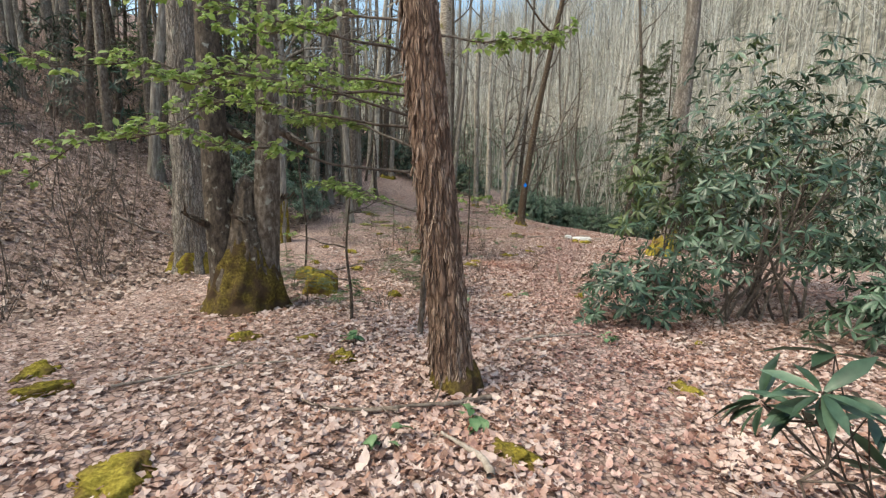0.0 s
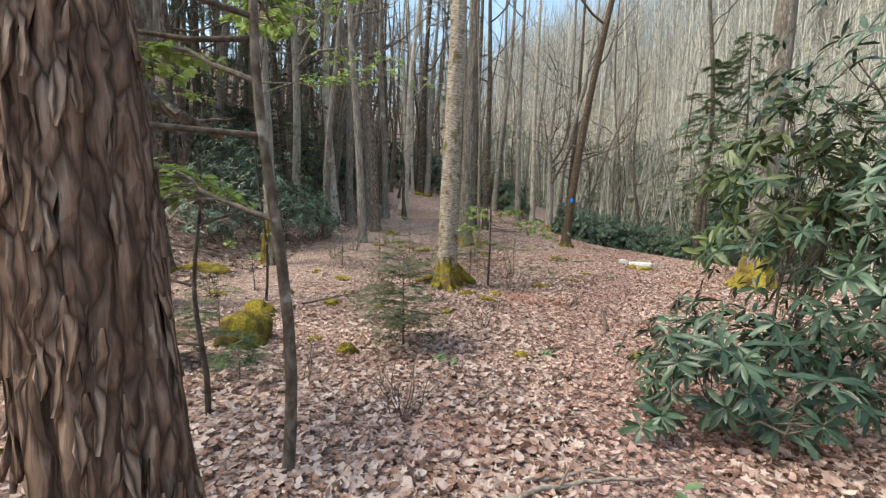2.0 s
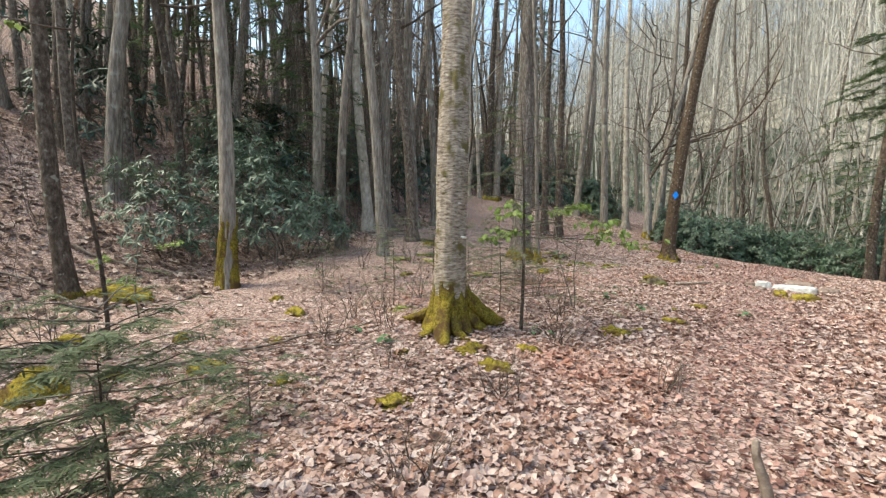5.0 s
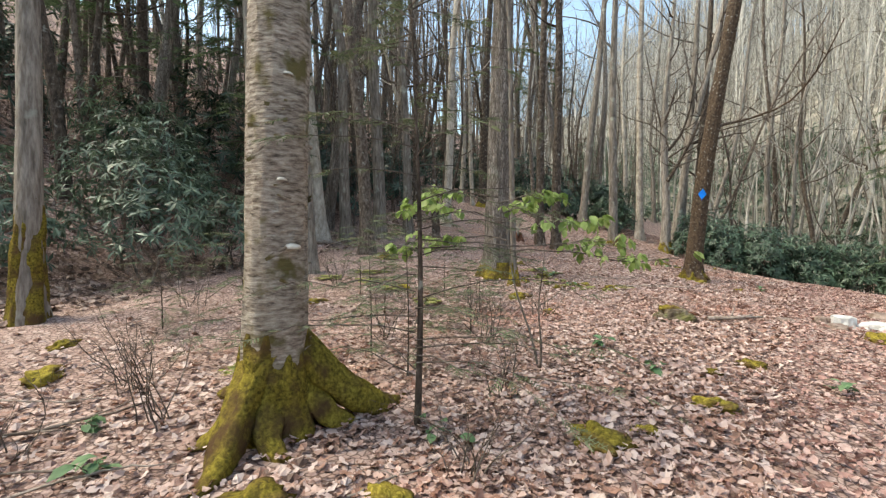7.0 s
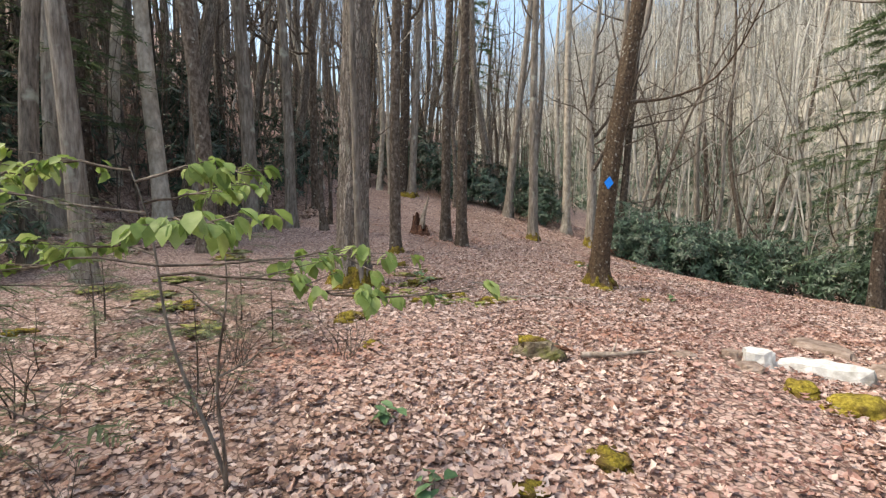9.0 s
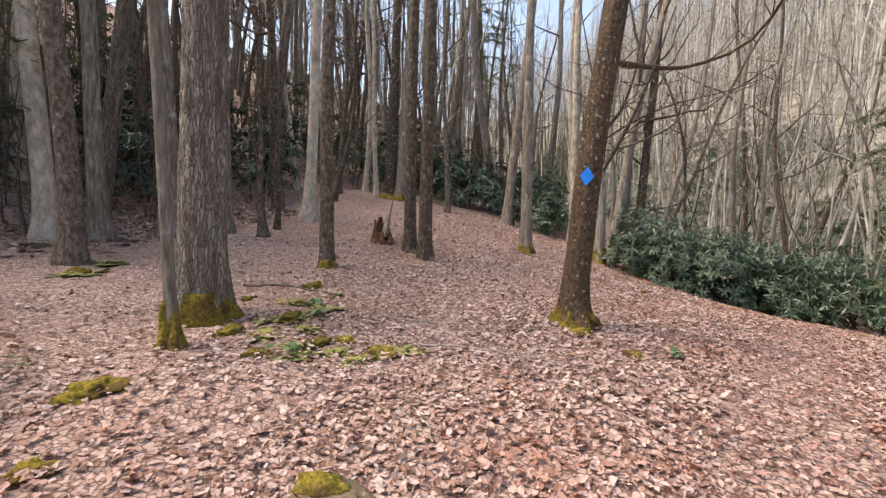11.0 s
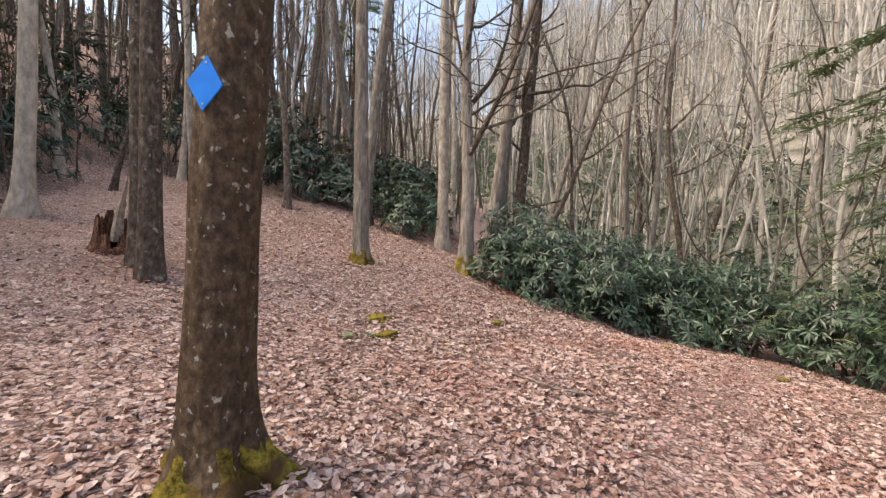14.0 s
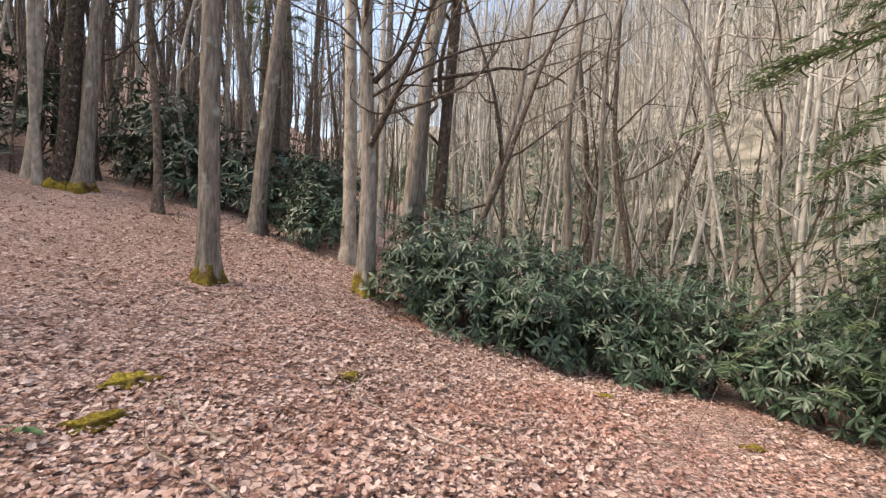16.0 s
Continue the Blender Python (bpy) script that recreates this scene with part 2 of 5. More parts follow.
STONE_PALE = surface("pale_stone", [(0.3, (0.34, 0.33, 0.32)), (0.5, (0.55, 0.54, 0.53)), (0.7, (0.76, 0.755, 0.745))], scale=7, bump=0.6,
                     stain=((0.28, 0.25, 0.21), 0.55, 0.72), stain_scale=5)
STONE_BROWN = surface("brown_stone", [(0.3, (0.10, 0.07, 0.055)), (0.5, (0.23, 0.17, 0.14)), (0.7, (0.36, 0.29, 0.25))], scale=9, bump=0.7)
ROTTEN = surface("rotten_wood", [(0.3, (0.05, 0.022, 0.015)), (0.5, (0.17, 0.075, 0.045)), (0.7, (0.30, 0.16, 0.10))], scale=14, stretch=(1, 1, 0.25), bump=0.9,
                 ridges=True, bump_scale=20)
STUMP_WOOD = surface("mossy_old_wood", [(0.3, (0.055, 0.04, 0.028)), (0.5, (0.14, 0.11, 0.075)), (0.7, (0.26, 0.22, 0.16))], scale=14, bump=0.8, stain=((0.15, 0.15, 0.05), 0.5, 0.65), stain_scale=8)
DEADWOOD = surface("dead_wood", [(0.3, (0.10, 0.075, 0.06)), (0.5, (0.24, 0.19, 0.155)), (0.7, (0.42, 0.36, 0.31))], scale=14, stretch=(1, 1, 1), bump=0.6, per_object=0.25)
BLAZE = surface("blue_plastic", [(0.3, (0.0, 0.20, 0.80)), (0.6, (0.0, 0.27, 0.95)), (0.8, (0.02, 0.30, 0.95))], scale=8, rough=0.45, bump=0.03)
FUNGUS = surface("bracket_fungus", [(0.3, (0.5, 0.44, 0.36)), (0.6, (0.72, 0.67, 0.58)), (0.8, (0.8, 0.77, 0.7))], scale=25, bump=0.3)
NAIL = surface("zinc_nail", [(0.3, (0.45, 0.45, 0.45)), (0.7, (0.6, 0.6, 0.6))], rough=0.4, bump=0)

# ---------------------------------------------------------------- shape of the land
RISE = (0.1549, 0.0696, 0.1619, 0.3017, -0.4287, -0.1541, -0.1729, 0.4760, 0.0989, -0.3117, 0.3708, -0.1882, -0.0962, -0.0271, 0.0321)


def rise(x, y):
    """Height of the forest floor."""
    x, y = np.asarray(x, float), np.asarray(y, float)
    cx, cy = np.clip(x, -5.5, 9.5), np.clip(y, 1.0, 32.0)
    u, v = cx / 5, (cy - 14) / 10

    def swell(a, b):
        return np.exp(-((cx - a) ** 2 + (cy - b) ** 2) / 12.5)
    terms = (swell(4, 18.5), swell(0.5, 10.5), swell(-3, 17), swell(0, 4), swell(7, 29), 1 + 0 * u, u, v, u * u, u * v, v * v, u * v * v, u * u * v, v ** 3, u * v ** 3)
    z = sum(k * b for k, b in zip(RISE, terms))
    z = z + 0.10 * np.minimum(np.maximum(y - 32, 0), 60)
    w = np.maximum(-5.5 - x, 0)                       # the near hillside
    z = z + 45 * (1 - np.exp(-(0.62 * np.sqrt(w * w + 0.6) - 0.48) * (w > 0) / 45))
    d = np.maximum(x - 9.5, 0)                        # the ground falls towards the stream
    z = z - np.minimum(0.16 * d, 1.8)
    s = 0.88 * x + 0.475 * y - 28.8                    # the hillside across the stream
    s = np.log1p(np.exp(np.clip(s, -30, 30))) + np.maximum(s - 30, 0)
    z = z + 120 * (1 - np.exp(-0.75 * s / 120))
    return z + 0.018 * np.sin(2.3 * x + 0.7 * y) + 0.016 * np.sin(1.1 * x - 2.9 * y + 1) + 0.010 * np.sin(5.1 * x + 4.3 * y)


def up(x, y):
    return float(rise(x, y))


# ---------------------------------------------------------------- mesh helpers


def lattice(p):
    """Smooth value noise in -1..1 for points of shape (n, 3)."""
    p = np.asarray(p, float)
    i = np.floor(p).astype(np.int64)
    f = p - i
    f = f * f * (3 - 2 * f)
    total = 0
    for dx in (0, 1):
        for dy in (0, 1):
            for dz in (0, 1):
                h = (i[:, 0] + dx) * 374761393 + (i[:, 1] + dy) * 668265263 + (i[:, 2] + dz) * 974634777
                h = (h ^ (h >> 13)) * 1274126177 & 0x7FFFFFFF
                h = ((h ^ (h >> 16)) & 0xFFFF) / 32767.5 - 1
                total = total + h * np.where(dx, f[:, 0], 1 - f[:, 0]) * np.where(dy, f[:, 1], 1 - f[:, 1]) * np.where(dz, f[:, 2], 1 - f[:, 2])
    return total


def quads(name, pieces, material, smooth=True):
    """One mesh from a list of (vertices, four-cornered faces)."""
    verts = np.concatenate([p[0] for p in pieces]).astype(np.float32)
    faces, start = [], 0
    for v, f in pieces:
        faces.append(np.asarray(f) + start)
        start += len(v)
    faces = np.concatenate(faces).astype(np.int32)
    me = bpy.data.meshes.new(name)
    me.vertices.add(len(verts))
    me.vertices.foreach_set("co", verts.ravel())
    me.loops.add(faces.size)
    me.loops.foreach_set("vertex_index", faces.ravel())
    me.polygons.add(len(faces))
    me.polygons.foreach_set("loop_start", np.arange(0, faces.size, 4, dtype=np.int32))
    me.polygons.foreach_set("use_smooth", np.full(len(faces), smooth))
    me.update(calc_edges=True)
    me.materials.append(material)
    return me


def part(name, me, parent, label="", at=None, kind=""):
    ob = new(name, me)
    ob.parent = parent
    if at is not None:
        ob.matrix_basis = at
    return tagged(ob, label, kind=kind)


def thing(name, x, y, label, category, group="", z=None):
    ob = new(name)
    ob.location = (x, y, up(x, y) if z is None else z)
    return tagged(ob, label, category, group)


def tube(path, radii, sides=8, bend=None, close=True):
    """A tapering tube along a path. bend(angle, height) scales the radius."""
    path, radii = np.asarray(path, float), np.asarray(radii, float)
    n = len(path)
    tan = np.gradient(path, axis=0)
    tan /= np.linalg.norm(tan, axis=1)[:, None] + 1e-9
    ref = np.eye(3)[np.argmin(np.abs(tan.mean(0)))]
    a = np.cross(tan, ref)
    a /= np.linalg.norm(a, axis=1)[:, None] + 1e-9
    b = np.cross(tan, a)
    ang = np.linspace(0, 2 * math.pi, sides, endpoint=False)
    r = np.repeat(radii[:, None], sides, 1)
    if bend is not None:
        r = r * bend(np.tile(ang, (n, 1)), np.repeat(path[:, 2:3], sides, 1))
    v = path[:, None, :] + r[..., None] * (np.cos(ang)[None, :, None] * a[:, None, :] + np.sin(ang)[None, :, None] * b[:, None, :])
    v = v.reshape(-1, 3)
    i, j = np.meshgrid(np.arange(n - 1), np.arange(sides), indexing="ij")
    k = (j + 1) % sides
    f = np.stack([i * sides + j, i * sides + k, (i + 1) * sides + k, (i + 1) * sides + j], -1).reshape(-1, 4)
    if close:
        v = np.concatenate([v, path[-1:] + tan[-1:] * radii[-1]])
        top, e = len(v) - 1, (n - 1) * sides
        caps = [(e + q, e + (q + 1) % sides, e + (q + 2) % sides, top) for q in range(0, sides - 1, 2)]
        f = np.concatenate([f, np.array(caps)])
    return v, f


def spread(template, origins, heading, normal, sizes):
    """Copies of a small template (x along heading, z along normal) as one piece."""
    tv, tf = template
    h = heading / (np.linalg.norm(heading, axis=1)[:, None] + 1e-9)
    s = np.cross(normal, h)
    s /= np.linalg.norm(s, axis=1)[:, None] + 1e-9
    nn = np.cross(h, s)
    v = origins[:, None, :] + sizes[:, None, None] * (tv[None, :, 0:1] * h[:, None, :] + tv[None, :, 1:2] * s[:, None, :] + tv[None, :, 2:3] * nn[:, None, :])
    f = np.asarray(tf)[None] + (np.arange(len(origins)) * len(tv))[:, None, None]
    return v.reshape(-1, 3), f.reshape(-1, 4)


def blade(rows, fold, droop):
    """A leaf: rows of (place along, half width); folded along its midrib and drooping to its tip."""
    v, f = [], []
    for x, w in rows:
        z = -droop * x * x
        v += [(x, -w, z + fold * w), (x, 0, z), (x, w, z + fold * w)]
    for r in range(len(rows) - 1):
        a = 3 * r
        f += [(a, a + 3, a + 4, a + 1), (a + 1, a + 4, a + 5, a + 2)]
    return np.array(v, float), np.array(f)


LONG_LEAF = blade([(0, 0.03), (0.3, 0.11), (0.65, 0.125), (1, 0.012)], 0.3, 0.22)
LONG_LEAF_FAR = blade([(0, 0.04), (0.55, 0.125), (1, 0.02)], 0.3, 0.25)
BROAD_LEAF = blade([(0, 0.02), (0.3, 0.27), (0.68, 0.33), (1, 0.02)], 0.25, 0.45)


def fan_leaf(radii, stretch, cup, seed):
    """A lobed leaf: a fan round its middle, cupped and a little twisted."""
    r = np.random.default_rng(seed)
    n = len(radii)
    a = np.arange(n) * 2 * math.pi / n
    rad = np.array(radii) * r.uniform(0.88, 1.12, n)
    rim = np.stack([rad * np.cos(a) * stretch, rad * np.sin(a), cup * rad ** 2 + r.uniform(-0.07, 0.07, n)], 1)
    v = np.concatenate([[(0, 0, 0)], rim])
    f = [(0, 1 + k, 1 + (k + 1) % n, 1 + (k + 2) % n) for k in range(0, n, 2)]
    return v, np.array(f)


MAPLE = fan_leaf((0.55, 0.24, 0.5, 0.26, 0.42, 0.2, 0.42, 0.26, 0.5, 0.24), 1.0, 0.5, 1)
MAPLE_CURLED = fan_leaf((0.55, 0.25, 0.48, 0.22, 0.4, 0.2, 0.44, 0.24, 0.5, 0.26), 1.0, 1.1, 2)
BEECH = fan_leaf((0.5, 0.40, 0.32, 0.36, 0.46, 0.38, 0.33, 0.40), 1.25, 0.5, 3)
BEECH_CURLED = fan_leaf((0.5, 0.38, 0.30, 0.38, 0.48, 0.36, 0.30, 0.38), 1.3, 1.3, 4)
OAK = (np.array([(-0.5, -0.05, 0.06), (-0.5, 0.05, 0.04), (-0.25, -0.24, 0), (-0.2, 0.26, 0.03), (0.0, -0.12, 0.02), (0.02, 0.14, 0.0), (0.22, -0.27, 0.05), (0.18, 0.25, 0.0), (0.52, -0.06, 0.1), (0.5, 0.07, 0.06)]),
       np.array([(0, 2, 3, 1), (2, 4, 5, 3), (4, 6, 7, 5), (6, 8, 9, 7)]))
DRY_FLAT = (np.array([(-0.5, -0.04, 0.10), (-0.5, 0.05, 0.06), (-0.2, -0.30, 0.10), (-0.16, 0.24, -0.04), (0.18, -0.22, -0.05), (0.22, 0.30, 0.12), (0.5, -0.03, 0.16), (0.52, 0.05, 0.05)]),
            np.array([(0, 2, 3, 1), (2, 4, 5, 3), (4, 6, 7, 5)]))
SPRIG = blade([(0, 0.10), (1, 0.05)], 0.12, 0.12)
FAR_LEAF = blade([(0, 0.12), (1, 0.08)], 0.3, 0.2)


def rand_dirs(rng, n):
    d = rng.normal(size=(n, 3))
    return d / np.linalg.norm(d, axis=1)[:, None]


def grow(rng, start, way, length, radius, level, out, up_pull=0.25, wild=0.22, sides=5, kids=5):
    """A bough with its twigs, appended to out as tubes."""
    n = 7 if level else 5
    p, d = [np.array(start, float)], np.array(way, float)
    for _ in range(n - 1):
        d = d + rng.normal(size=3) * wild + np.array((0, 0, up_pull * 0.35))
        d /= np.linalg.norm(d)
        p.append(p[-1] + d * length / (n - 1))
    p = np.array(p)
    out.append(tube(p, radius * np.linspace(1, 0.22, n), sides if level else 3, close=False))
    if level:
        for _ in range(kids):
            k = rng.uniform(0.25, 0.97)
            i = min(int(k * (n - 1)), n - 2)
            q = p[i] + (p[i + 1] - p[i]) * (k * (n - 1) - i)
            t = p[i + 1] - p[i]
            t = t / np.linalg.norm(t) + rand_dirs(rng, 1)[0] * 0.85
            grow(rng, q, t / np.linalg.norm(t), length * rng.uniform(0.3, 0.55), radius * 0.42 * (1.2 - 0.6 * k), level - 1, out, up_pull, wild, max(3, sides - 2), max(2, kids - 1))


def tree_parts(seed, r, h, lean=(0, 0), flare=0.6, lobes=5, sides=14, rows=26, limbs=7, first=0.35, reach=0.22, rough=0.03, wobble=0.02, up_pull=0.3, levels=2, root=0.35, kids=3, furrow=0.0, grain=5.0, crook=0.0):
    """Trunk, limbs and the trunk's own shape, all standing at the origin."""
    rng = np.random.default_rng(seed)
    if rows >= 50:
        cut = min(0.9, 4.6 / h)
        s = np.concatenate([np.linspace(0, cut, rows * 4 // 5), np.linspace(cut, 1, rows // 5 + 1)[1:]])
    else:
        s = np.concatenate([np.linspace(0, 0.09, rows // 3), np.linspace(0.09, 1, rows - rows // 3 + 1)[1:]])
    z = s * h - 0.12
    ph = rng.uniform(0, 6.28, 6)
    amp = wobble * h * np.clip(s * 3, 0, 1)
    px = lean[0] * z + amp * (np.sin(s * 7 + ph[0]) - np.sin(ph[0])) * 0.5
    py = lean[1] * z + amp * (np.sin(s * 6 + ph[1]) - np.sin(ph[1])) * 0.5
    if crook:
        px = px - lean[0] * crook * (1 - np.exp(-np.maximum(z, 0) / crook))
    path = np.stack([px, py, z], 1)
    rad = r * (1 - 0.80 * s) + 0.008

    def bend(a, zz):
        foot = np.exp(-np.maximum(zz, 0) / root)
        lobe = 0.55 + 0.45 * np.cos(lobes * a + ph[2]) + 0.3 * np.cos((lobes - 2) * a + ph[3])
        q = np.stack([np.cos(a).ravel() * 2.2, np.sin(a).ravel() * 2.2, zz.ravel() * 1.6], 1)
        fine = np.stack([np.cos(a).ravel() * 7, np.sin(a).ravel() * 7, zz.ravel() * 2.2], 1)
        lump = (0.05 * lattice(q + seed % 97) + rough * lattice(fine + 31)).reshape(a.shape)
        if furrow:
            w = 1.6 * np.sin(zz.ravel() * 3 + ph[4])
            n1 = lattice(np.stack([np.cos(a + 0.05 * w.reshape(a.shape)).ravel() * grain, np.sin(a + 0.05 * w.reshape(a.shape)).ravel() * grain, zz.ravel() * grain * 0.55], 1) + 13)
            n2 = lattice(np.stack([np.cos(a).ravel() * grain * 2.1, np.sin(a).ravel() * grain * 2.1, zz.ravel() * grain * 1.3], 1) + 41)
            lump = lump + (furrow * np.minimum(np.abs(n1) * 2.4, 1) + 0.3 * furrow * n2).reshape(a.shape)
        return 1 + flare * foot * (0.35 + lobe) + lump
    boughs = []
    for k in range(limbs):
        at = first + (0.97 - first) * (k + rng.uniform(0.1, 0.9)) / max(limbs, 1)
        i = np.searchsorted(s, at)
        a = rng.uniform(0, 6.28)
        out = []
        grow(rng, path[i], (math.cos(a), math.sin(a), rng.uniform(0.15, 1.1)), h * reach * rng.uniform(0.6, 1.2) * (1.25 - 0.7 * at), rad[i] * rng.uniform(0.25, 0.5) + 0.006, levels, out, up_pull, kids=kids)
        boughs.append(out)
    return path, rad, bend, boughs, sides


def moss_sleeve(path, rad, bend, height, seed, thick=0.03):
    """Moss that clothes the foot of a trunk, in uneven cushions."""
    height = height * 1.25
    zs = np.linspace(path[0, 2], height, 44)
    p = np.stack([np.interp(zs, path[:, 2], path[:, c]) for c in range(3)], 1)
    rr = np.interp(zs, path[:, 2], rad)

    def coat(a, zz):
        q = np.stack([np.cos(a).ravel() * 1.7, np.sin(a).ravel() * 1.7, zz.ravel() * 2.6], 1)
        big = lattice(q + seed % 53).reshape(a.shape)
        small = lattice(q * 6 + 7).reshape(a.shape)
        mid = lattice(q * 2.6 + 17).reshape(a.shape)
        fade = 1 - 1.9 * np.clip(zz / height, 0, 1) ** 1.2
        return bend(a, zz) + (thick * np.clip(0.25 + 1.25 * big + 0.7 * mid + fade, -1, 1.1) + 0.009 * small) / rr[:, None]
    return tube(p, rr, 56, coat, close=False)


def tree(label, x, y, r, h, lean=(0, 0), bark=BARK_GREY, seed=1, moss=0.0, group="", extra=(), twig=None, category="tree", name="tree", moss_skin=MOSS, **shape):
    path, rad, bend, boughs, sides = tree_parts(seed, r, h, lean, **shape)
    root = thing(name, x, y, label, category, group)
    part("trunk", quads("trunk", [tube(path, rad, sides, bend)], bark), root)
    for out in boughs:
        part("limb", quads("limb", out, twig or bark), root)
    for pts, r0 in extra:
        c = np.array(pts, float)
        k = np.linspace(0, len(c) - 1, 14)
        line = np.stack([np.interp(k, np.arange(len(c)), c[:, i]) for i in range(3)], 1)
        line[1:-1] = (line[:-2] + 2 * line[1:-1] + line[2:]) / 4
        out = [tube(line, np.linspace(r0, r0 * 0.25, 14), 8)]
        rng = np.random.default_rng(seed + 5)
        for _ in range(9):
            i = rng.integers(3, 13)
            grow(rng, line[i], rand_dirs(rng, 1)[0] + np.array((0.2, 0, 0.5)), rng.uniform(0.4, 1.2), r0 * 0.3, 1, out, kids=3)
        part("limb", quads("limb", out, twig or bark), root)
    if moss:
        part("moss", quads("moss", [moss_sleeve(path, rad, bend, moss, seed)], moss_skin), root, "green-gold moss on the trunk's foot")
    return root

# ---------------------------------------------------------------- ground
def ground():
    def spaced(lo, a, b, hi, fine, n_out):
        inner = np.arange(a, b + fine / 2, fine)
        k = np.linspace(0, 1, n_out + 1)[1:] ** 2.2
        return np.concatenate([(a + (lo - a) * k)[::-1], inner, b + (hi - b) * k])
    xs, ys = spaced(-420, -9, 13, 420, 0.18, 46), spaced(-300, -1, 34, 480, 0.18, 46)
    gx, gy = np.meshgrid(xs, ys, indexing="ij")
    q = np.stack([gx.ravel() * 4, gy.ravel() * 4, 0 * gx.ravel()], 1)
    gz = rise(gx.ravel(), gy.ravel()) + 0.014 * lattice(q) + 0.008 * lattice(q * 2.7)
    v = np.stack([gx.ravel(), gy.ravel(), gz], 1)
    i, j = np.meshgrid(np.arange(len(xs) - 1), np.arange(len(ys) - 1), indexing="ij")
    m = len(ys)
    f = np.stack([i * m + j, (i + 1) * m + j, (i + 1) * m + j + 1, i * m + j + 1], -1).reshape(-1, 4)
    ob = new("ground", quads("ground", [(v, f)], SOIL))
    tagged(ob, "forest floor of dark mould under fallen leaves", "ground", kind="structure")


ground()


def trail(y):
    """The line of the footpath."""
    return np.interp(y, (-4, 0, 5, 10, 15, 20, 23, 25, 27, 30), (0.2, 0.6, 1.9, 2.4, 4.0, 5.5, 6.6, 7.6, 9.0, 11.0))


def litter(name, label, seed, count, on_trail, material):
    rng = np.random.default_rng(seed)
    x, y = rng.uniform(-9, 13, count), rng.uniform(-1.5, 34, count)
    near = rng.random(count) < 0.16
    x = np.where(near, np.interp(y, (0, 5, 10, 15, 34), (0.6, 1.9, 2.4, 4.0, 7.0)) + rng.uniform(-2.4, 2.4, count), x)
    way = np.abs(x - trail(y))
    d = np.abs(x - np.interp(y, (-4, 0, 5, 10, 15, 20, 26, 34), (0.2, 0.6, 1.9, 2.4, 4.0, 5.4, 6.2, 7.0)))
    if on_trail:
        keep = (way < (0.55 + 0.55 * rng.random(count) ** 2) * (1 + 0.7 * np.clip((y - 17) / 4, 0, 1))) & (y < 28)
    else:
        keep = (way > 0.45) & (rng.random(count) < np.exp(-(np.maximum(d - 2.5, 0) / np.interp(y, (18, 24), (2.8, 4.6))) ** 2))
    x, y, d = x[keep], y[keep], d[keep]
    n = len(x)
    size = (0.036 + 0.058 * rng.random(n) ** 1.6) * (0.8 if on_trail else 1.0) * np.interp(y, (13, 19), (1.0, 0.8)) * (1 + 0.02 * d)
    z = rise(x, y) + rng.uniform(0.008, 0.04, n)
    a = rng.uniform(0, 6.28, n)
    tilt = rng.uniform(0.02, 1.25, n)
    h = np.stack([np.cos(a), np.sin(a), rng.normal(0, 0.2, n)], 1)
    nrm = np.stack([tilt * np.cos(a * 7), tilt * np.sin(a * 7), np.where(rng.random(n) < 0.3, -1.0, 1.0)], 1)
    o = np.stack([x, y, z], 1)
    kinds = (MAPLE, MAPLE_CURLED, BEECH, BEECH_CURLED, OAK, DRY_FLAT)
    pick = rng.choice(6, n, p=(0.16, 0.24, 0.16, 0.24, 0.12, 0.08))
    pick[d > 1.7] = np.where(rng.random((d > 1.7).sum()) < 0.65, 5, 4)
    pieces = [spread(tp, o[pick == k], h[pick == k], nrm[pick == k], size[pick == k]) for k, tp in enumerate(kinds)]
    tagged(new(name, quads(name, pieces, material, smooth=False)), label, "leaf litter", kind="stuff")


litter("leaf_litter", "loose dry pinkish-tan leaves lying over the forest floor", 11, 400000, False, LITTER)
litter("trail_litter", "small trodden reddish-brown leaves along the footpath", 12, 260000, True, TRAIL_LITTER)

# ---------------------------------------------------------------- trees passed one by one
peel = tree("brown tree with shaggy peeling bark and mossy foot", 0.235, 3.61, 0.131, 15, (-0.118, -0.005), BARK_PEEL, 3, moss=0.16, moss_skin=MOSS_OLD, flare=0.3, lobes=4, sides=96, rows=190, furrow=0.14, grain=6.0,
            rough=0.06, wobble=0.003, limbs=6, first=0.4, root=0.22)


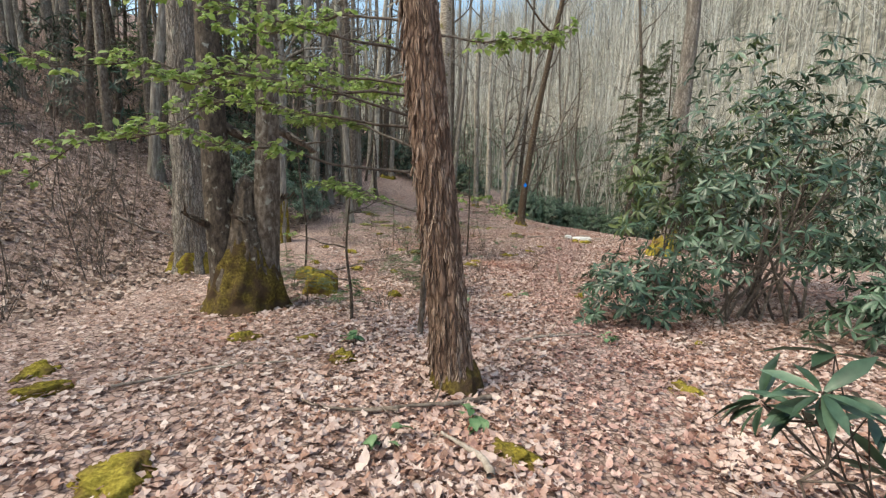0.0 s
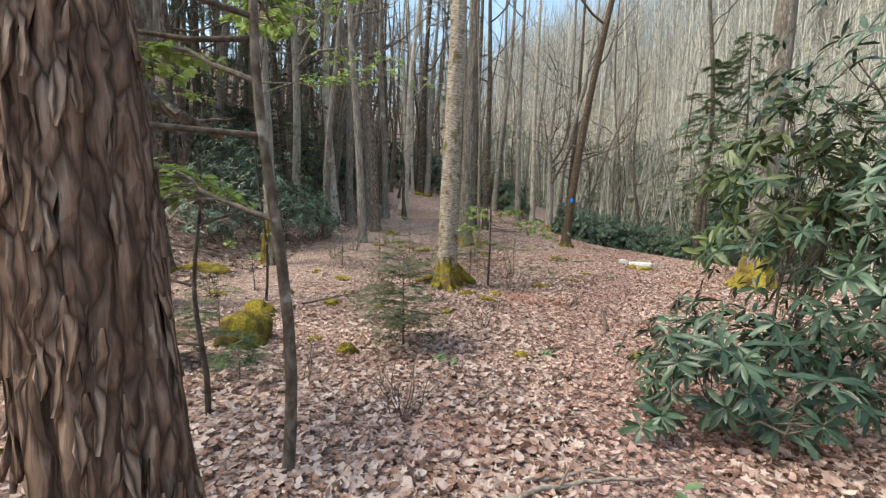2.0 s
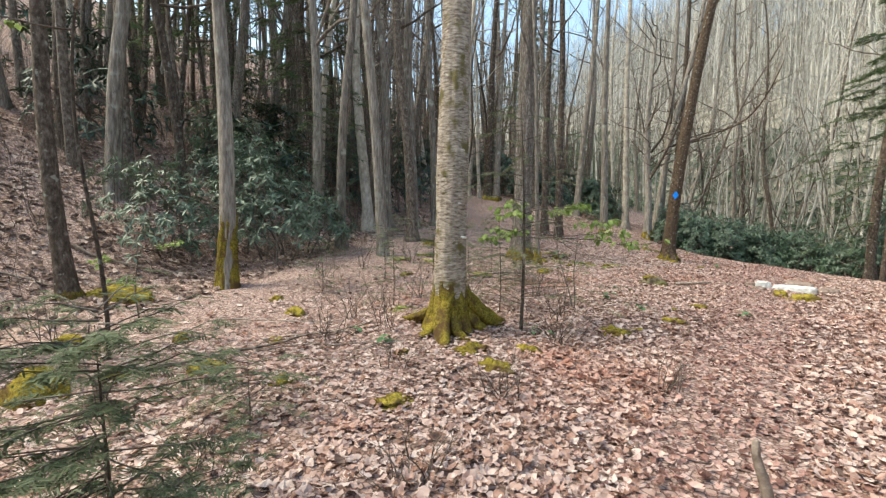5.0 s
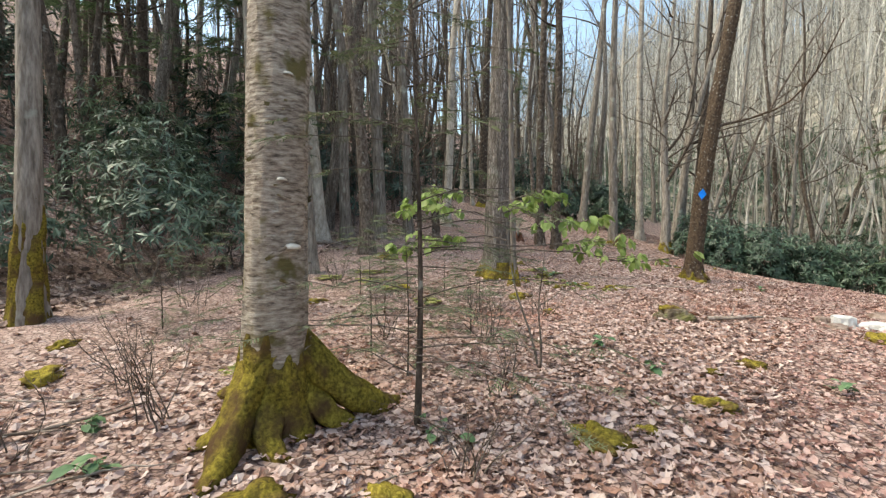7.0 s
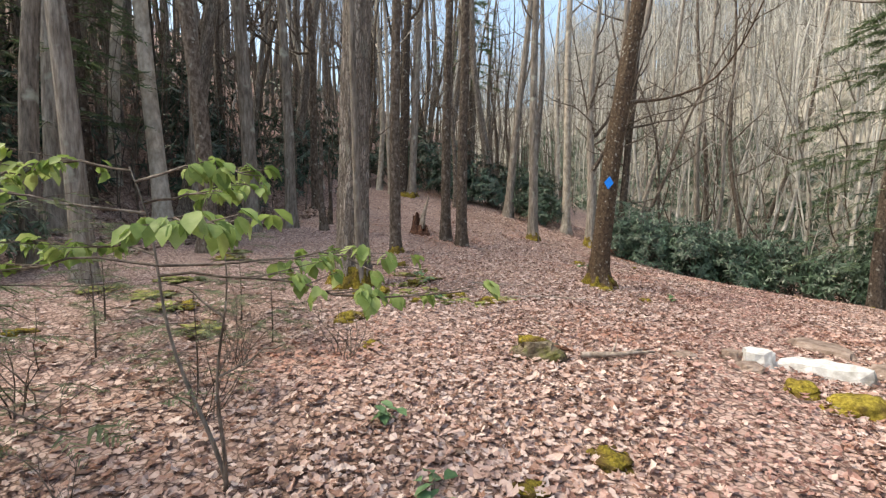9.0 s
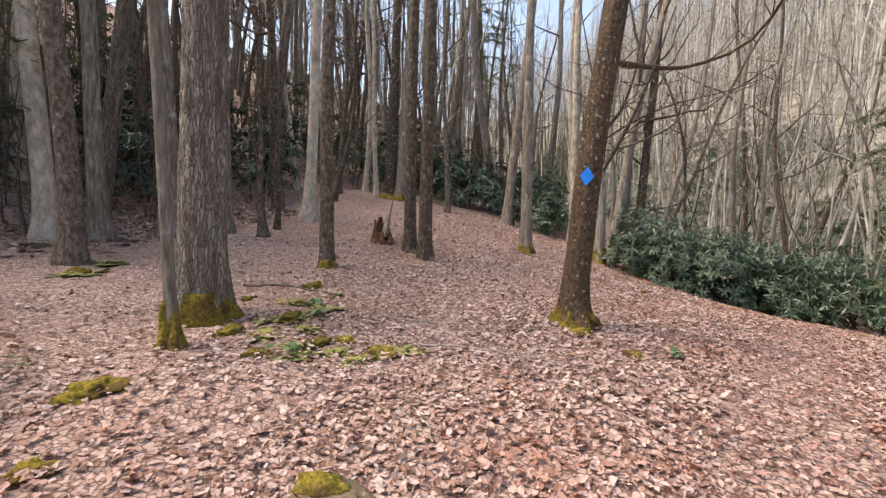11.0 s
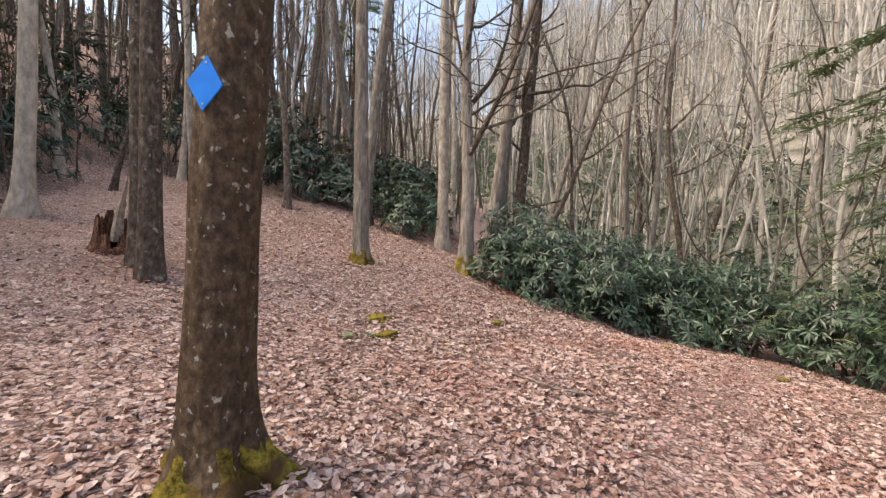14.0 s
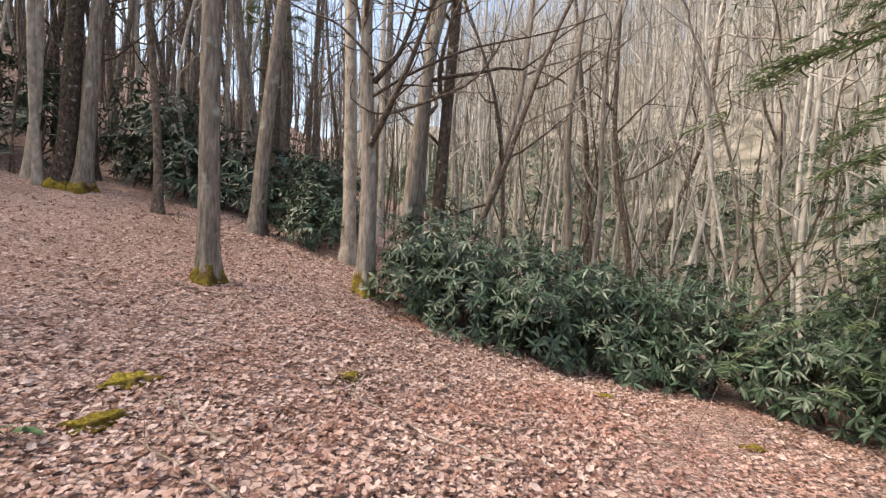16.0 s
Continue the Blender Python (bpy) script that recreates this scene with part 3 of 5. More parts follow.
def bark_strips():
    """Lifted strips of bark over the lower trunk."""
    rng = np.random.default_rng(8)
    kinds = []
    for k in range(6):
        L, w = rng.uniform(0.14, 0.34), rng.uniform(0.008, 0.018)
        s = np.linspace(0, 1, 6)
        wid = w * np.sqrt(np.clip(1 - (2 * s - 1) ** 10, 0.06, 1)) * (1 + 0.28 * rng.normal(size=6))
        lift = 0.004 + 0.016 * rng.random() * (2 * s - 1) ** 2
        v = []
        for i in range(6):
            v += [(lift[i] - 0.006, -wid[i], (s[i] - 0.5) * L), (lift[i] + 0.004, -wid[i] * 0.6, (s[i] - 0.5) * L), (lift[i] + 0.005, wid[i] * 0.6, (s[i] - 0.5) * L), (lift[i] - 0.006, wid[i], (s[i] - 0.5) * L)]
        f = [(4 * i + j, 4 * i + j + 1, 4 * i + j + 5, 4 * i + j + 4) for i in range(5) for j in range(3)]
        kinds.append(quads("bark_strip", [(np.array(v), np.array(f))], BARK_PEEL, smooth=False))
    trunk = [c for c in peel.children if c.name.startswith("trunk")][0]
    for k in range(290):
        z, a = 0.15 + 3.4 * rng.random(), rng.uniform(0, 6.28)
        rr = 0.131 * (1 - 0.8 * z / 15) * (1.10 + 0.3 * 0.9 * math.exp(-z / 0.22)) + 0.008
        m = pose(-0.118 * z + rr * math.cos(a), -0.005 * z + rr * math.sin(a), z, rng.normal(0, 4), rng.normal(-7, 3), math.degrees(a) + rng.normal(0, 8))
        part("bark_strip", kinds[k % 6], trunk, at=m)


bark_strips()
tree("twin-stemmed dark tree fused in one thick mossy base", -2.68, 6.45, 0.50, 1.9, (0.01, 0.01), BARK_DARK, 5, moss=1.35, moss_skin=MOSS_OLD, flare=0.14, lobes=5, sides=72, rows=110, rough=0.15, furrow=0.12, root=0.4, wobble=0.004, limbs=0,
     extra=(([(-0.16, -0.04, -0.1), (-0.23, -0.06, 0.6), (-0.31, -0.08, 1.5), (-0.36, -0.1, 3), (-0.42, -0.12, 6), (-0.5, -0.2, 15)], 0.29), ([(0.17, 0.04, -0.1), (0.22, 0.06, 0.6), (0.29, 0.08, 1.5), (0.32, 0.1, 3), (0.36, 0.12, 6), (0.5, 0.3, 15)], 0.27)))
tree("stout grey furrowed oak with a mossy base", -4.75, 8.85, 0.33, 20, (0.004, 0.0), BARK_OAK, 6, moss=0.30, flare=0.26, lobes=6, sides=110, rows=150, rough=0.04, furrow=0.06, grain=9.0, root=0.35, wobble=0.004)
tree("dark slender tree leaning back towards the hillside", -5.85, 11.2, 0.115, 13, (-0.085, -0.06), BARK_DARK, 7, moss=0.1, flare=0.3)
tree("thin tree with orange-green moss up its lower trunk", -4.55, 12.98, 0.135, 15, (0.004, 0.006), BARK_GREY, 8, moss=1.15, flare=0.4, sides=24, rows=50)
birch = tree("yellow birch with curling bark on mossy spreading roots", -0.16, 12.14, 0.198, 17, (0.012, 0.01), BARK_BIRCH, 9, moss=0.5, flare=0.34, lobes=5, sides=64, rows=120, rough=0.05, furrow=0.03, root=0.26, wobble=0.004,
             first=0.45)
tree("straight brown tree with a mossy flank", -0.30, 18.5, 0.225, 19, (0.012, 0.0), BARK_OAK, 10, moss=0.24, flare=0.45, sides=90, rows=150, rough=0.04, furrow=0.075, grain=8.0, wobble=0.004, root=0.3)
marked = tree("leaning dark tree with a mossy foot beside the trail", 3.455, 20.58, 0.150, 17, (0.18, -0.04), BARK_WET, 12, moss=0.2, crook=2.4, flare=0.8, lobes=5, sides=64, rows=120, rough=0.06, furrow=0.03, wobble=0.003, root=0.2, first=0.34, limbs=9,
     extra=(([(0.25, -0.10, 3.15), (0.7, 1.2, 3.5), (1.4, 2.6, 3.85), (2.4, 2.85, 4.2), (2.75, 2.0, 4.85), (2.9, 1.4, 5.6)], 0.043),))
tree("large grey tree on a mossy root mound", 6.75, 13.9, 0.26, 20, (0.01, 0.0), BARK_OAK, 13, moss=0.75, flare=0.9, sides=28, rows=60)
tree("small lichen-grey tree with a ball of moss at its foot", 0.24, 17.72, 0.044, 11, (-0.035, -0.035), BARK_GREY, 14, moss=0.33, flare=0.8, sides=16, rows=50, wobble=0.006, root=0.2)
tree("straight dark tree on the slope", -0.80, 21.6, 0.118, 16, (-0.02, -0.01), BARK_DARK, 15, flare=0.35, moss=0.12, wobble=0.006)
tree("dark tree of a close pair", -0.36, 24.15, 0.13, 16, (0.005, 0.0), BARK_DARK, 16, flare=0.4, wobble=0.006, group="pair of trees")
tree("dark tree of a close pair", 0.20, 23.72, 0.135, 17, (-0.012, 0.0), BARK_DARK, 17, flare=0.4, wobble=0.006, group="pair of trees")
tree("grey-brown tree with a mossy foot above the thicket", 1.78, 27.1, 0.145, 17, (-0.004, 0.0), BARK_GREY, 18, moss=0.2, flare=0.5, sides=24, rows=50, wobble=0.006)
tree("grey tree on a root mound at the slope's brow", -3.72, 30.75, 0.165, 18, (0.036, 0.03), BARK_GREY, 19, moss=0.15, flare=0.7, wobble=0.006, group="clump on the brow")
tree("dark thick tree at the slope's brow", -4.15, 30.7, 0.205, 19, (0.035, 0.03), BARK_DARK, 20, moss=0.15, flare=0.5, wobble=0.006, group="clump on the brow")
tree("thin pale tree leaning out at the slope's brow", -4.55, 30.45, 0.088, 15, (-0.05, -0.04), BARK_PALE, 21, flare=0.4, wobble=0.01, group="clump on the brow")
tree("thin dark tree before the evergreens", -1.70, 30.6, 0.085, 13, (0, 0), BARK_DARK, 22)
tree("grey tree behind the evergreens", 0.45, 31.0, 0.165, 18, (0.062, 0.03), BARK_GREY, 23, wobble=0.008)
tree("straight pale tree at the thicket's end", 2.78, 30.7, 0.15, 19, (0.0, 0.0), BARK_PALE, 24, wobble=0.006)
tree("forked tree with lichen-grey bark and a mossy foot", 3.63, 28.95, 0.165, 10, (0.012, 0.01), BARK_GREY, 25, moss=0.35, flare=0.45, limbs=7, first=0.42, reach=0.26, sides=24, rows=50, twig=BARK_DARK,
     extra=(([(0.02, 0, 2.7), (0.35, -0.1, 3.3), (0.75, -0.2, 4.1), (1.2, -0.3, 5.3), (1.7, -0.4, 7.0)], 0.075), ([(0.02, 0, 4.0), (-0.2, 0.1, 4.7), (-0.4, 0.1, 5.6), (-0.9, 0, 8)], 0.05),
            ([(0.05, 0, 3.6), (0.6, 0.1, 4.0), (1.7, 0.2, 4.55), (3.2, 0.3, 4.85), (4.2, 0.3, 5.2)], 0.035), ([(0.3, -0.08, 3.25), (0.95, 0.1, 3.5), (1.85, 0.2, 3.9), (2.4, 0.3, 4.7), (2.6, 0.3, 5.8)], 0.04),
            ([(0.05, 0.1, 3.9), (0.5, 0.25, 4.5), (0.8, 0.3, 5.5), (1.0, 0.3, 7.5)], 0.06), ([(0.0, 0, 4.3), (-0.6, -0.1, 4.9), (-1.3, -0.2, 5.1), (-2.0, -0.3, 5.6)], 0.03)))
tree("leaning grey tree behind the thicket", 4.0, 30.1, 0.15, 15, (0.15, 0.01), BARK_GREY, 26, limbs=10, first=0.18, levels=2, twig=BARK_DARK, group="stems behind the thicket")
tree("leaning grey tree behind the thicket", 4.3, 30.4, 0.145, 17, (0.03, 0.0), BARK_GREY, 27, limbs=8, first=0.25, wobble=0.008, group="stems behind the thicket")
tree("straight brown tree behind the thicket", 4.75, 30.25, 0.14, 17, (0.035, 0.0), BARK_DARK, 40, limbs=10, first=0.14, reach=0.2, wobble=0.006, group="stems behind the thicket")
tree("leaning grey tree behind the thicket", 5.4, 31.9, 0.09, 14, (0.16, 0.02), BARK_GREY, 28, limbs=9, first=0.2, wobble=0.03, group="stems behind the thicket")
tree("slender dark tree bowing out over the thicket", 4.95, 30.1, 0.06, 9, (0.42, -0.04), BARK_DARK, 29, limbs=9, first=0.2, wobble=0.03, group="stems behind the thicket")
tree("slender dark tree bowing out over the thicket", 6.6, 31.0, 0.05, 9, (-0.22, 0.02), BARK_DARK, 43, limbs=9, first=0.25, wobble=0.05, group="stems behind the thicket")
tree("slender grey tree bowing out over the thicket", 8.2, 32.0, 0.07, 11, (0.12, 0.0), BARK_GREY, 44, limbs=10, first=0.25, wobble=0.05, group="stems behind the thicket")
tree("dark tree on the near hillside", -3.75, 19.35, 0.15, 16, (-0.01, -0.01), BARK_DARK, 30)
tree("grey tree on the near hillside", -5.2, 20.7, 0.15, 16, (-0.045, -0.06), BARK_GREY, 31)
tree("grey tree on the near hillside", -4.3, 22.8, 0.14, 16, (-0.006, 0), BARK_GREY, 32)
tree("thin dark snag beside a grey tree", -3.42, 23.0, 0.085, 3.4, (-0.04, -0.03), BARK_DARK, 33, limbs=2, first=0.6)
tree("thin dark snag beside a grey tree", -3.7, 23.8, 0.055, 2.3, (-0.01, 0), BARK_DARK, 34, limbs=1, first=0.6)
tree("pale smooth tree bending up the slope", -4.0, 25.4, 0.15, 18, (0.065, 0.03), BARK_PALE, 35, flare=0.8, wobble=0.012)
tree("pale straight tree among the saplings", -3.45, 16.8, 0.125, 17, (-0.035, -0.03), BARK_GREY, 36, flare=0.4, wobble=0.008)
tree("grey tree at the edge of the evergreens", -4.75, 17.0, 0.12, 16, (0.006, 0), BARK_GREY, 37)
tree("grey tree at the edge of the evergreens", -4.75, 21.8, 0.18, 18, (0.006, 0), BARK_GREY, 38)
tree("pale tree above the evergreens", -5.65, 20.1, 0.17, 18, (-0.03, -0.02), BARK_PALE, 39)
tree("thin dark tree high on the slope", -5.75, 29.7, 0.08, 12, (0.003, 0), BARK_DARK, 41)
tree("tall thin dark tree by the stream", 10.2, 25.6, 0.14, 17, (-0.02, 0.0), BARK_DARK, 42, limbs=8)

# ---------------------------------------------------------------- forest behind
KINDS = [tree("grey forest tree, bare of leaves", 0, 0, 0.13, 16, (0.02, 0.0), BARK_GREY, 60, sides=10, limbs=10, first=0.2, wobble=0.03, kids=2, group="forest trees"),
         tree("dark forest tree, bare of leaves", 0, 0, 0.10, 15, (-0.02, 0.01), BARK_DARK, 61, sides=10, limbs=10, first=0.18, wobble=0.028, kids=2, group="forest trees"),
         tree("pale forest tree, bare of leaves", 0, 0, 0.10, 16, (0.0, -0.02), BARK_PALE, 62, sides=10, limbs=8, first=0.25, wobble=0.025, kids=2, group="forest trees"),
         tree("thin dark forest tree, bare of leaves", 0, 0, 0.07, 12, (0.03, 0.02), BARK_DARK, 63, sides=8, limbs=10, first=0.16, wobble=0.04, kids=2, group="forest trees"),
         tree("thick grey forest tree, bare of leaves", 0, 0, 0.17, 19, (0.01, 0.01), BARK_OAK, 64, sides=12, limbs=6, kids=2, group="forest trees"),
         tree("bowed slender tree, bare of leaves", 0, 0, 0.05, 11, (0.10, 0.0), BARK_FAR, 65, sides=7, limbs=8, first=0.25, wobble=0.06, kids=2, group="forest trees"),
         tree("slender pale sapling, bare of leaves", 0, 0, 0.045, 12, (-0.05, 0.03), BARK_FAR, 66, sides=7, limbs=8, first=0.25, wobble=0.04, kids=2, group="forest trees")]


def plant():
    rng = np.random.default_rng(21)
    spots = [(-4.9, 30.0)]
    used = 0
    while used < 200:
        u = rng.random()
        if u < 0.70:
            x, y = rng.uniform(-19, -1.5), rng.uniform(13, 46)
            if x > -6.2 - 0.0 * y and y < 25 or x > -4.6 and y < 32.5 or x > -8 and y < 17:
                continue
        elif u < 0.79:
            x, y = rng.uniform(-3, 9), rng.uniform(33, 50)
        else:
            x, y = rng.uniform(9, 20), rng.uniform(24, 44)
            if 0.88 * x + 0.475 * y < 24:
                continue
        if min((x - a) ** 2 + (y - b) ** 2 for a, b in spots) < 0.9:
            continue
        spots.append((x, y))
        k = int(rng.choice(7, p=(0.24, 0.26, 0.10, 0.2, 0.1, 0.05, 0.05))) if x < 3 else int(rng.choice(7, p=(0.06, 0.05, 0.05, 0.06, 0.0, 0.39, 0.39)))
        s = rng.uniform(0.85, 1.25)
        m = pose(x, y, up(x, y) - 0.06, rng.normal(0, 4.5), rng.normal(0, 4.5), rng.uniform(0, 360)) @ Matrix.Diagonal((s, s, s, 1))
        if used < 7:
            KINDS[used].matrix_basis = pose(x, y, up(x, y) - 0.05, rz=rng.uniform(0, 360))
        else:
            copy_thing(KINDS[k], m)
        used += 1


plant()


ARCHING = [tree("thin bare arching sapling behind the bank thicket", 0, 0, 0.032, 9, (0.14, 0.02), BARK_GREY, 90, sides=7, rows=18, limbs=7, first=0.25, wobble=0.05, levels=1, kids=3, group="bank saplings"),
           tree("thin bare arching sapling behind the bank thicket", 0, 0, 0.026, 8, (-0.10, 0.08), BARK_DARK, 91, sides=7, rows=18, limbs=7, first=0.25, wobble=0.06, levels=1, kids=3, group="bank saplings"),
           tree("thin bare pale sapling behind the bank thicket", 0, 0, 0.028, 10, (0.04, -0.05), BARK_FAR, 92, sides=7, rows=18, limbs=8, first=0.3, wobble=0.03, levels=1, kids=3, group="bank saplings")]


def bank_saplings():
    rng = np.random.default_rng(77)
    made = 0
    while made < 42:
        x, y = rng.uniform(4, 20), rng.uniform(29.6, 40)
        if not 23.0 < 0.88 * x + 0.475 * y < 29.5:
            continue
        m = pose(x, y, up(x, y) - 0.05, rng.normal(0, 5), rng.normal(0, 5), rng.uniform(0, 360))
        if made < 3:
            ARCHING[made].matrix_basis = m
        else:
            copy_thing(ARCHING[made % 3], m)
        made += 1


bank_saplings()


def far_woods(name, label, seed, count, area, keep, material, thick=(0.05, 0.13), tall=(11, 19), bow=0.06, cheap=False):
    """A wood too far off to count: slender bare trees with their boughs, as one."""
    rng = np.random.default_rng(seed)
    models = []
    for k in range(14):
        h = rng.uniform(*tall)
        r = rng.uniform(*thick)
        n = 6 if cheap else 8
        s = np.linspace(0, 1, n)
        c = rng.normal(0, bow, 2)
        p = np.stack([h * c[0] * s ** 2 + 0.15 * np.sin(5 * s + k), h * c[1] * s ** 2 + 0.15 * np.cos(4 * s + k), h * s - 0.4], 1)
        out = [tube(p, r * (1 - 0.8 * s), 3 if cheap else 4, close=False)]
        for b in range(7 if cheap else 8):
            k = rng.uniform(0.28, 0.9)
            a = rng.uniform(0, 6.28)
            at = np.array([np.interp(k, s, p[:, c]) for c in range(3)])
            L = h * rng.uniform(0.12, 0.30) * (1.25 - 0.6 * k)
            side = np.array((math.cos(a), math.sin(a), 0))
            end = at + side * L * rng.uniform(0.25, 0.6) + np.array((0, 0, L))
            mid = (at + end) / 2 + side * L * 0.12
            out.append(tube(np.array([at, mid, end]), (r * 0.36, r * 0.24, r * 0.08), 3, close=False))
            for q in range(1 if cheap else 3):
                w = rand_dirs(rng, 1)[0] * 0.5 + side * 0.3 + np.array((0, 0, 0.8))
                c = (mid, end, (mid + end) / 2)[q]
                out.append(tube(np.array([c, c + w * L * rng.uniform(0.3, 0.6)]), (r * 0.16, r * 0.05), 3, close=False))
        v = np.concatenate([o[0] for o in out])
        st, f = 0, []
        for o in out:
            f.append(o[1] + st)
            st += len(o[0])
        models.append((v, np.concatenate(f)))
    pieces, placed = [], 0
    while placed < count:
        x, y = rng.uniform(area[0], area[1]), rng.uniform(area[2], area[3])
        if not keep(x, y, rng):
            continue
        v, f = models[int(rng.integers(14))]
        a = rng.uniform(0, 6.28)
        sc = rng.uniform(0.75, 1.2)
        ca, sa = math.cos(a) * sc, math.sin(a) * sc
        w = np.stack([v[:, 0] * ca - v[:, 1] * sa + x, v[:, 0] * sa + v[:, 1] * ca + y, v[:, 2] * sc + up(x, y)], 1)
        pieces.append((w, f))
        placed += 1
    tagged(new(name, quads(name, pieces, material)), label, "woods", kind="stuff")


def upslope(x, y, rng):
    s = 0.88 * x + 0.475 * y
    return s > 41 and rng.random() < math.exp(-(s - 41) / 50) and y > 0.1 * x and x > 6 - 0.08 * (y - 20)


def across(x, y, rng):
    s = 0.88 * x + 0.475 * y
    return s > 26.5 and rng.random() < math.exp(-(s - 26.5) / 30)


far_woods("hillside_woods", "dense bare pale saplings and trees on the opposite hillside", 71, 1300, (-35, 95, -10, 150), across, BARK_FAR, thick=(0.022, 0.07), bow=0.12)
far_woods("upper_woods", "close-set bare pale trees high on the opposite hillside", 74, 2500, (-60, 150, 0, 220), upslope, BARK_FAR, thick=(0.06, 0.14), tall=(12, 20), bow=0.04, cheap=True)
far_woods("hillside_brush", "thin bare brush low on the opposite hillside", 75, 550, (-5, 60, 5, 80), lambda x, y, rng: 25.5 < 0.88 * x + 0.475 * y < 44 and x > 3, BARK_FAR, thick=(0.012, 0.035), tall=(3, 8), bow=0.14, cheap=True)
far_woods("thicket_saplings", "thin dark bare saplings crowding the near woods", 76, 330, (-14, 3, 20, 46), lambda x, y, rng: x < -5.0 or y > 32.5, BARK_DARK, thick=(0.015, 0.04), tall=(4, 10), bow=0.06, cheap=True)
far_woods("slope_woods", "dense dark bare trees up the near hillside", 72, 230, (-55, 2, 2, 95),
          lambda x, y, rng: (x < -9 or y > 38) and x < -7 + 0.02 * y and not (x > -13 and y < 12), BARK_DARK, thick=(0.07, 0.16), bow=0.03)
far_woods("near_brush", "brown leafless brush crowding the near hillside", 78, 640, (-17, -5.6, 2.5, 27), lambda x, y, rng: x < -6.3 - 0.07 * max(y - 14, 0) or y < 9.5 and x < -5.7, TWIG, thick=(0.005, 0.014), tall=(1.6, 4.2), bow=0.14, cheap=True)
far_woods("rear_woods", "bare trees standing behind on the valley floor", 73, 90, (-30, 30, -45, -6), lambda x, y, rng: True, BARK_GREY)

# ---------------------------------------------------------------- evergreens


def whorls(rng, tips, ways, size, template, per=8, lean=0.35):
    """Rosettes of long leaves at shoot tips."""
    n = len(tips)
    o, h, nn, sz = [], [], [], []
    for k in range(per):
        a = 2 * math.pi * k / per + rng.uniform(-0.3, 0.3, n)
        ref = np.tile(np.array((0.31, 0.2, 0.93)), (n, 1))
        e1 = np.cross(ways, ref + 0.3 * rng.normal(size=(n, 3)))
        e1 /= np.linalg.norm(e1, axis=1)[:, None] + 1e-9
        e2 = np.cross(ways, e1)
        d = np.cos(a)[:, None] * e1 + np.sin(a)[:, None] * e2 + ways * (lean + 0.25 * rng.normal(size=n))[:, None]
        d[:, 2] -= rng.uniform(0.0, 0.85, n)
        o.append(tips + 0.012 * d)
        h.append(d)
        nn.append(ways + 0.25 * rng.normal(size=(n, 3)))
        sz.append(size * rng.uniform(0.65, 1.2, n))
    return spread(template, np.concatenate(o), np.concatenate(h), np.concatenate(nn), np.concatenate(sz))


def rhododendron(label, x, y, rx, ry, h, count, seed, size=0.15, low=0.05, leaf=EVERGREEN, template=LONG_LEAF, stems=9, group="", per=8, turn=0.0, name="rhododendron", hollow=0.35, thick=1.0):
    rng = np.random.default_rng(seed)
    root = thing(name, x, y, label, "shrub", group)
    root.rotation_euler = (0, 0, radians(turn))
    d = rand_dirs(rng, count)
    d[:, 2] = np.abs(d[:, 2]) * 1.0
    k = rng.uniform(hollow, 1.0, count) ** 0.6
    lump = 1 + 0.36 * lattice(d * 2.3 + seed)
    tips = np.stack([d[:, 0] * rx * k * lump, d[:, 1] * ry * k * lump, low * h + (1 - low) * h * d[:, 2] ** 0.8 * k * lump], 1)
    ct, st = math.cos(radians(turn)), math.sin(radians(turn))
    base = up(x, y)
    tips[:, 2] += rise(x + tips[:, 0] * ct - tips[:, 1] * st, y + tips[:, 0] * st + tips[:, 1] * ct) - base + 0.06
    ways = d * np.array((1, 1, 0.5)) + np.array((0, 0, 0.55))
    ways /= np.linalg.norm(ways, axis=1)[:, None]
    wood = []
    for s in range(stems):
        t = tips[int(rng.integers(count))]
        foot = np.array((rng.normal(0, 0.18 * rx), rng.normal(0, 0.18 * ry), -0.08))
        ff = np.array((x + foot[0] * ct - foot[1] * st, y + foot[0] * st + foot[1] * ct))
        foot[2] += up(*ff) - base
        u = np.linspace(0, 1, 9)[:, None]
        mid = (foot + t) / 2 + np.array((*rng.normal(0, 0.12 * rx, 2), 0.15 * h))
        p = (1 - u) ** 2 * foot + 2 * u * (1 - u) * mid + u * u * t + 0.02 * rng.normal(size=(9, 3))
        part("stem", quads("stem", [tube(p, thick * np.linspace(0.02, 0.006, 9) * (0.6 + 0.3 * h), 6)], TWIG), root)
        near = np.argsort(np.linalg.norm(tips - t, axis=1))[1:9]
        for q in near:
            i = int(rng.integers(4, 8))
            m = (p[i] + tips[q]) / 2 - np.array((0, 0, 0.05))
            wood.append(tube(np.array([p[i], m, tips[q]]), (0.007, 0.005, 0.003), 4, close=False))
    part("branchwork", quads("branchwork", wood, TWIG), root, kind="stuff")
    part("leaves", quads("leaves", [whorls(rng, tips, ways, size, template, per)], leaf), root, kind="stuff")
    return root


rhododendron("low skirt of a rhododendron with drooping blue-green leaves", 2.95, 6.4, 1.0, 0.8, 0.95, 135, 101, 0.15, 0.05, stems=10, per=9)
rhododendron("tall open rhododendron with leathery blue-green leaves", 4.75, 6.75, 2.1, 1.4, 3.9, 520, 102, 0.15, 0.14, stems=20, hollow=0.3, per=8, thick=0.65)
rhododendron("tall olive-leaved rhododendron behind the open one", 5.7, 8.4, 1.9, 1.4, 4.2, 330, 107, 0.16, 0.1, leaf=EVERGREEN_OLIVE, stems=10, hollow=0.3, per=8, thick=0.6)
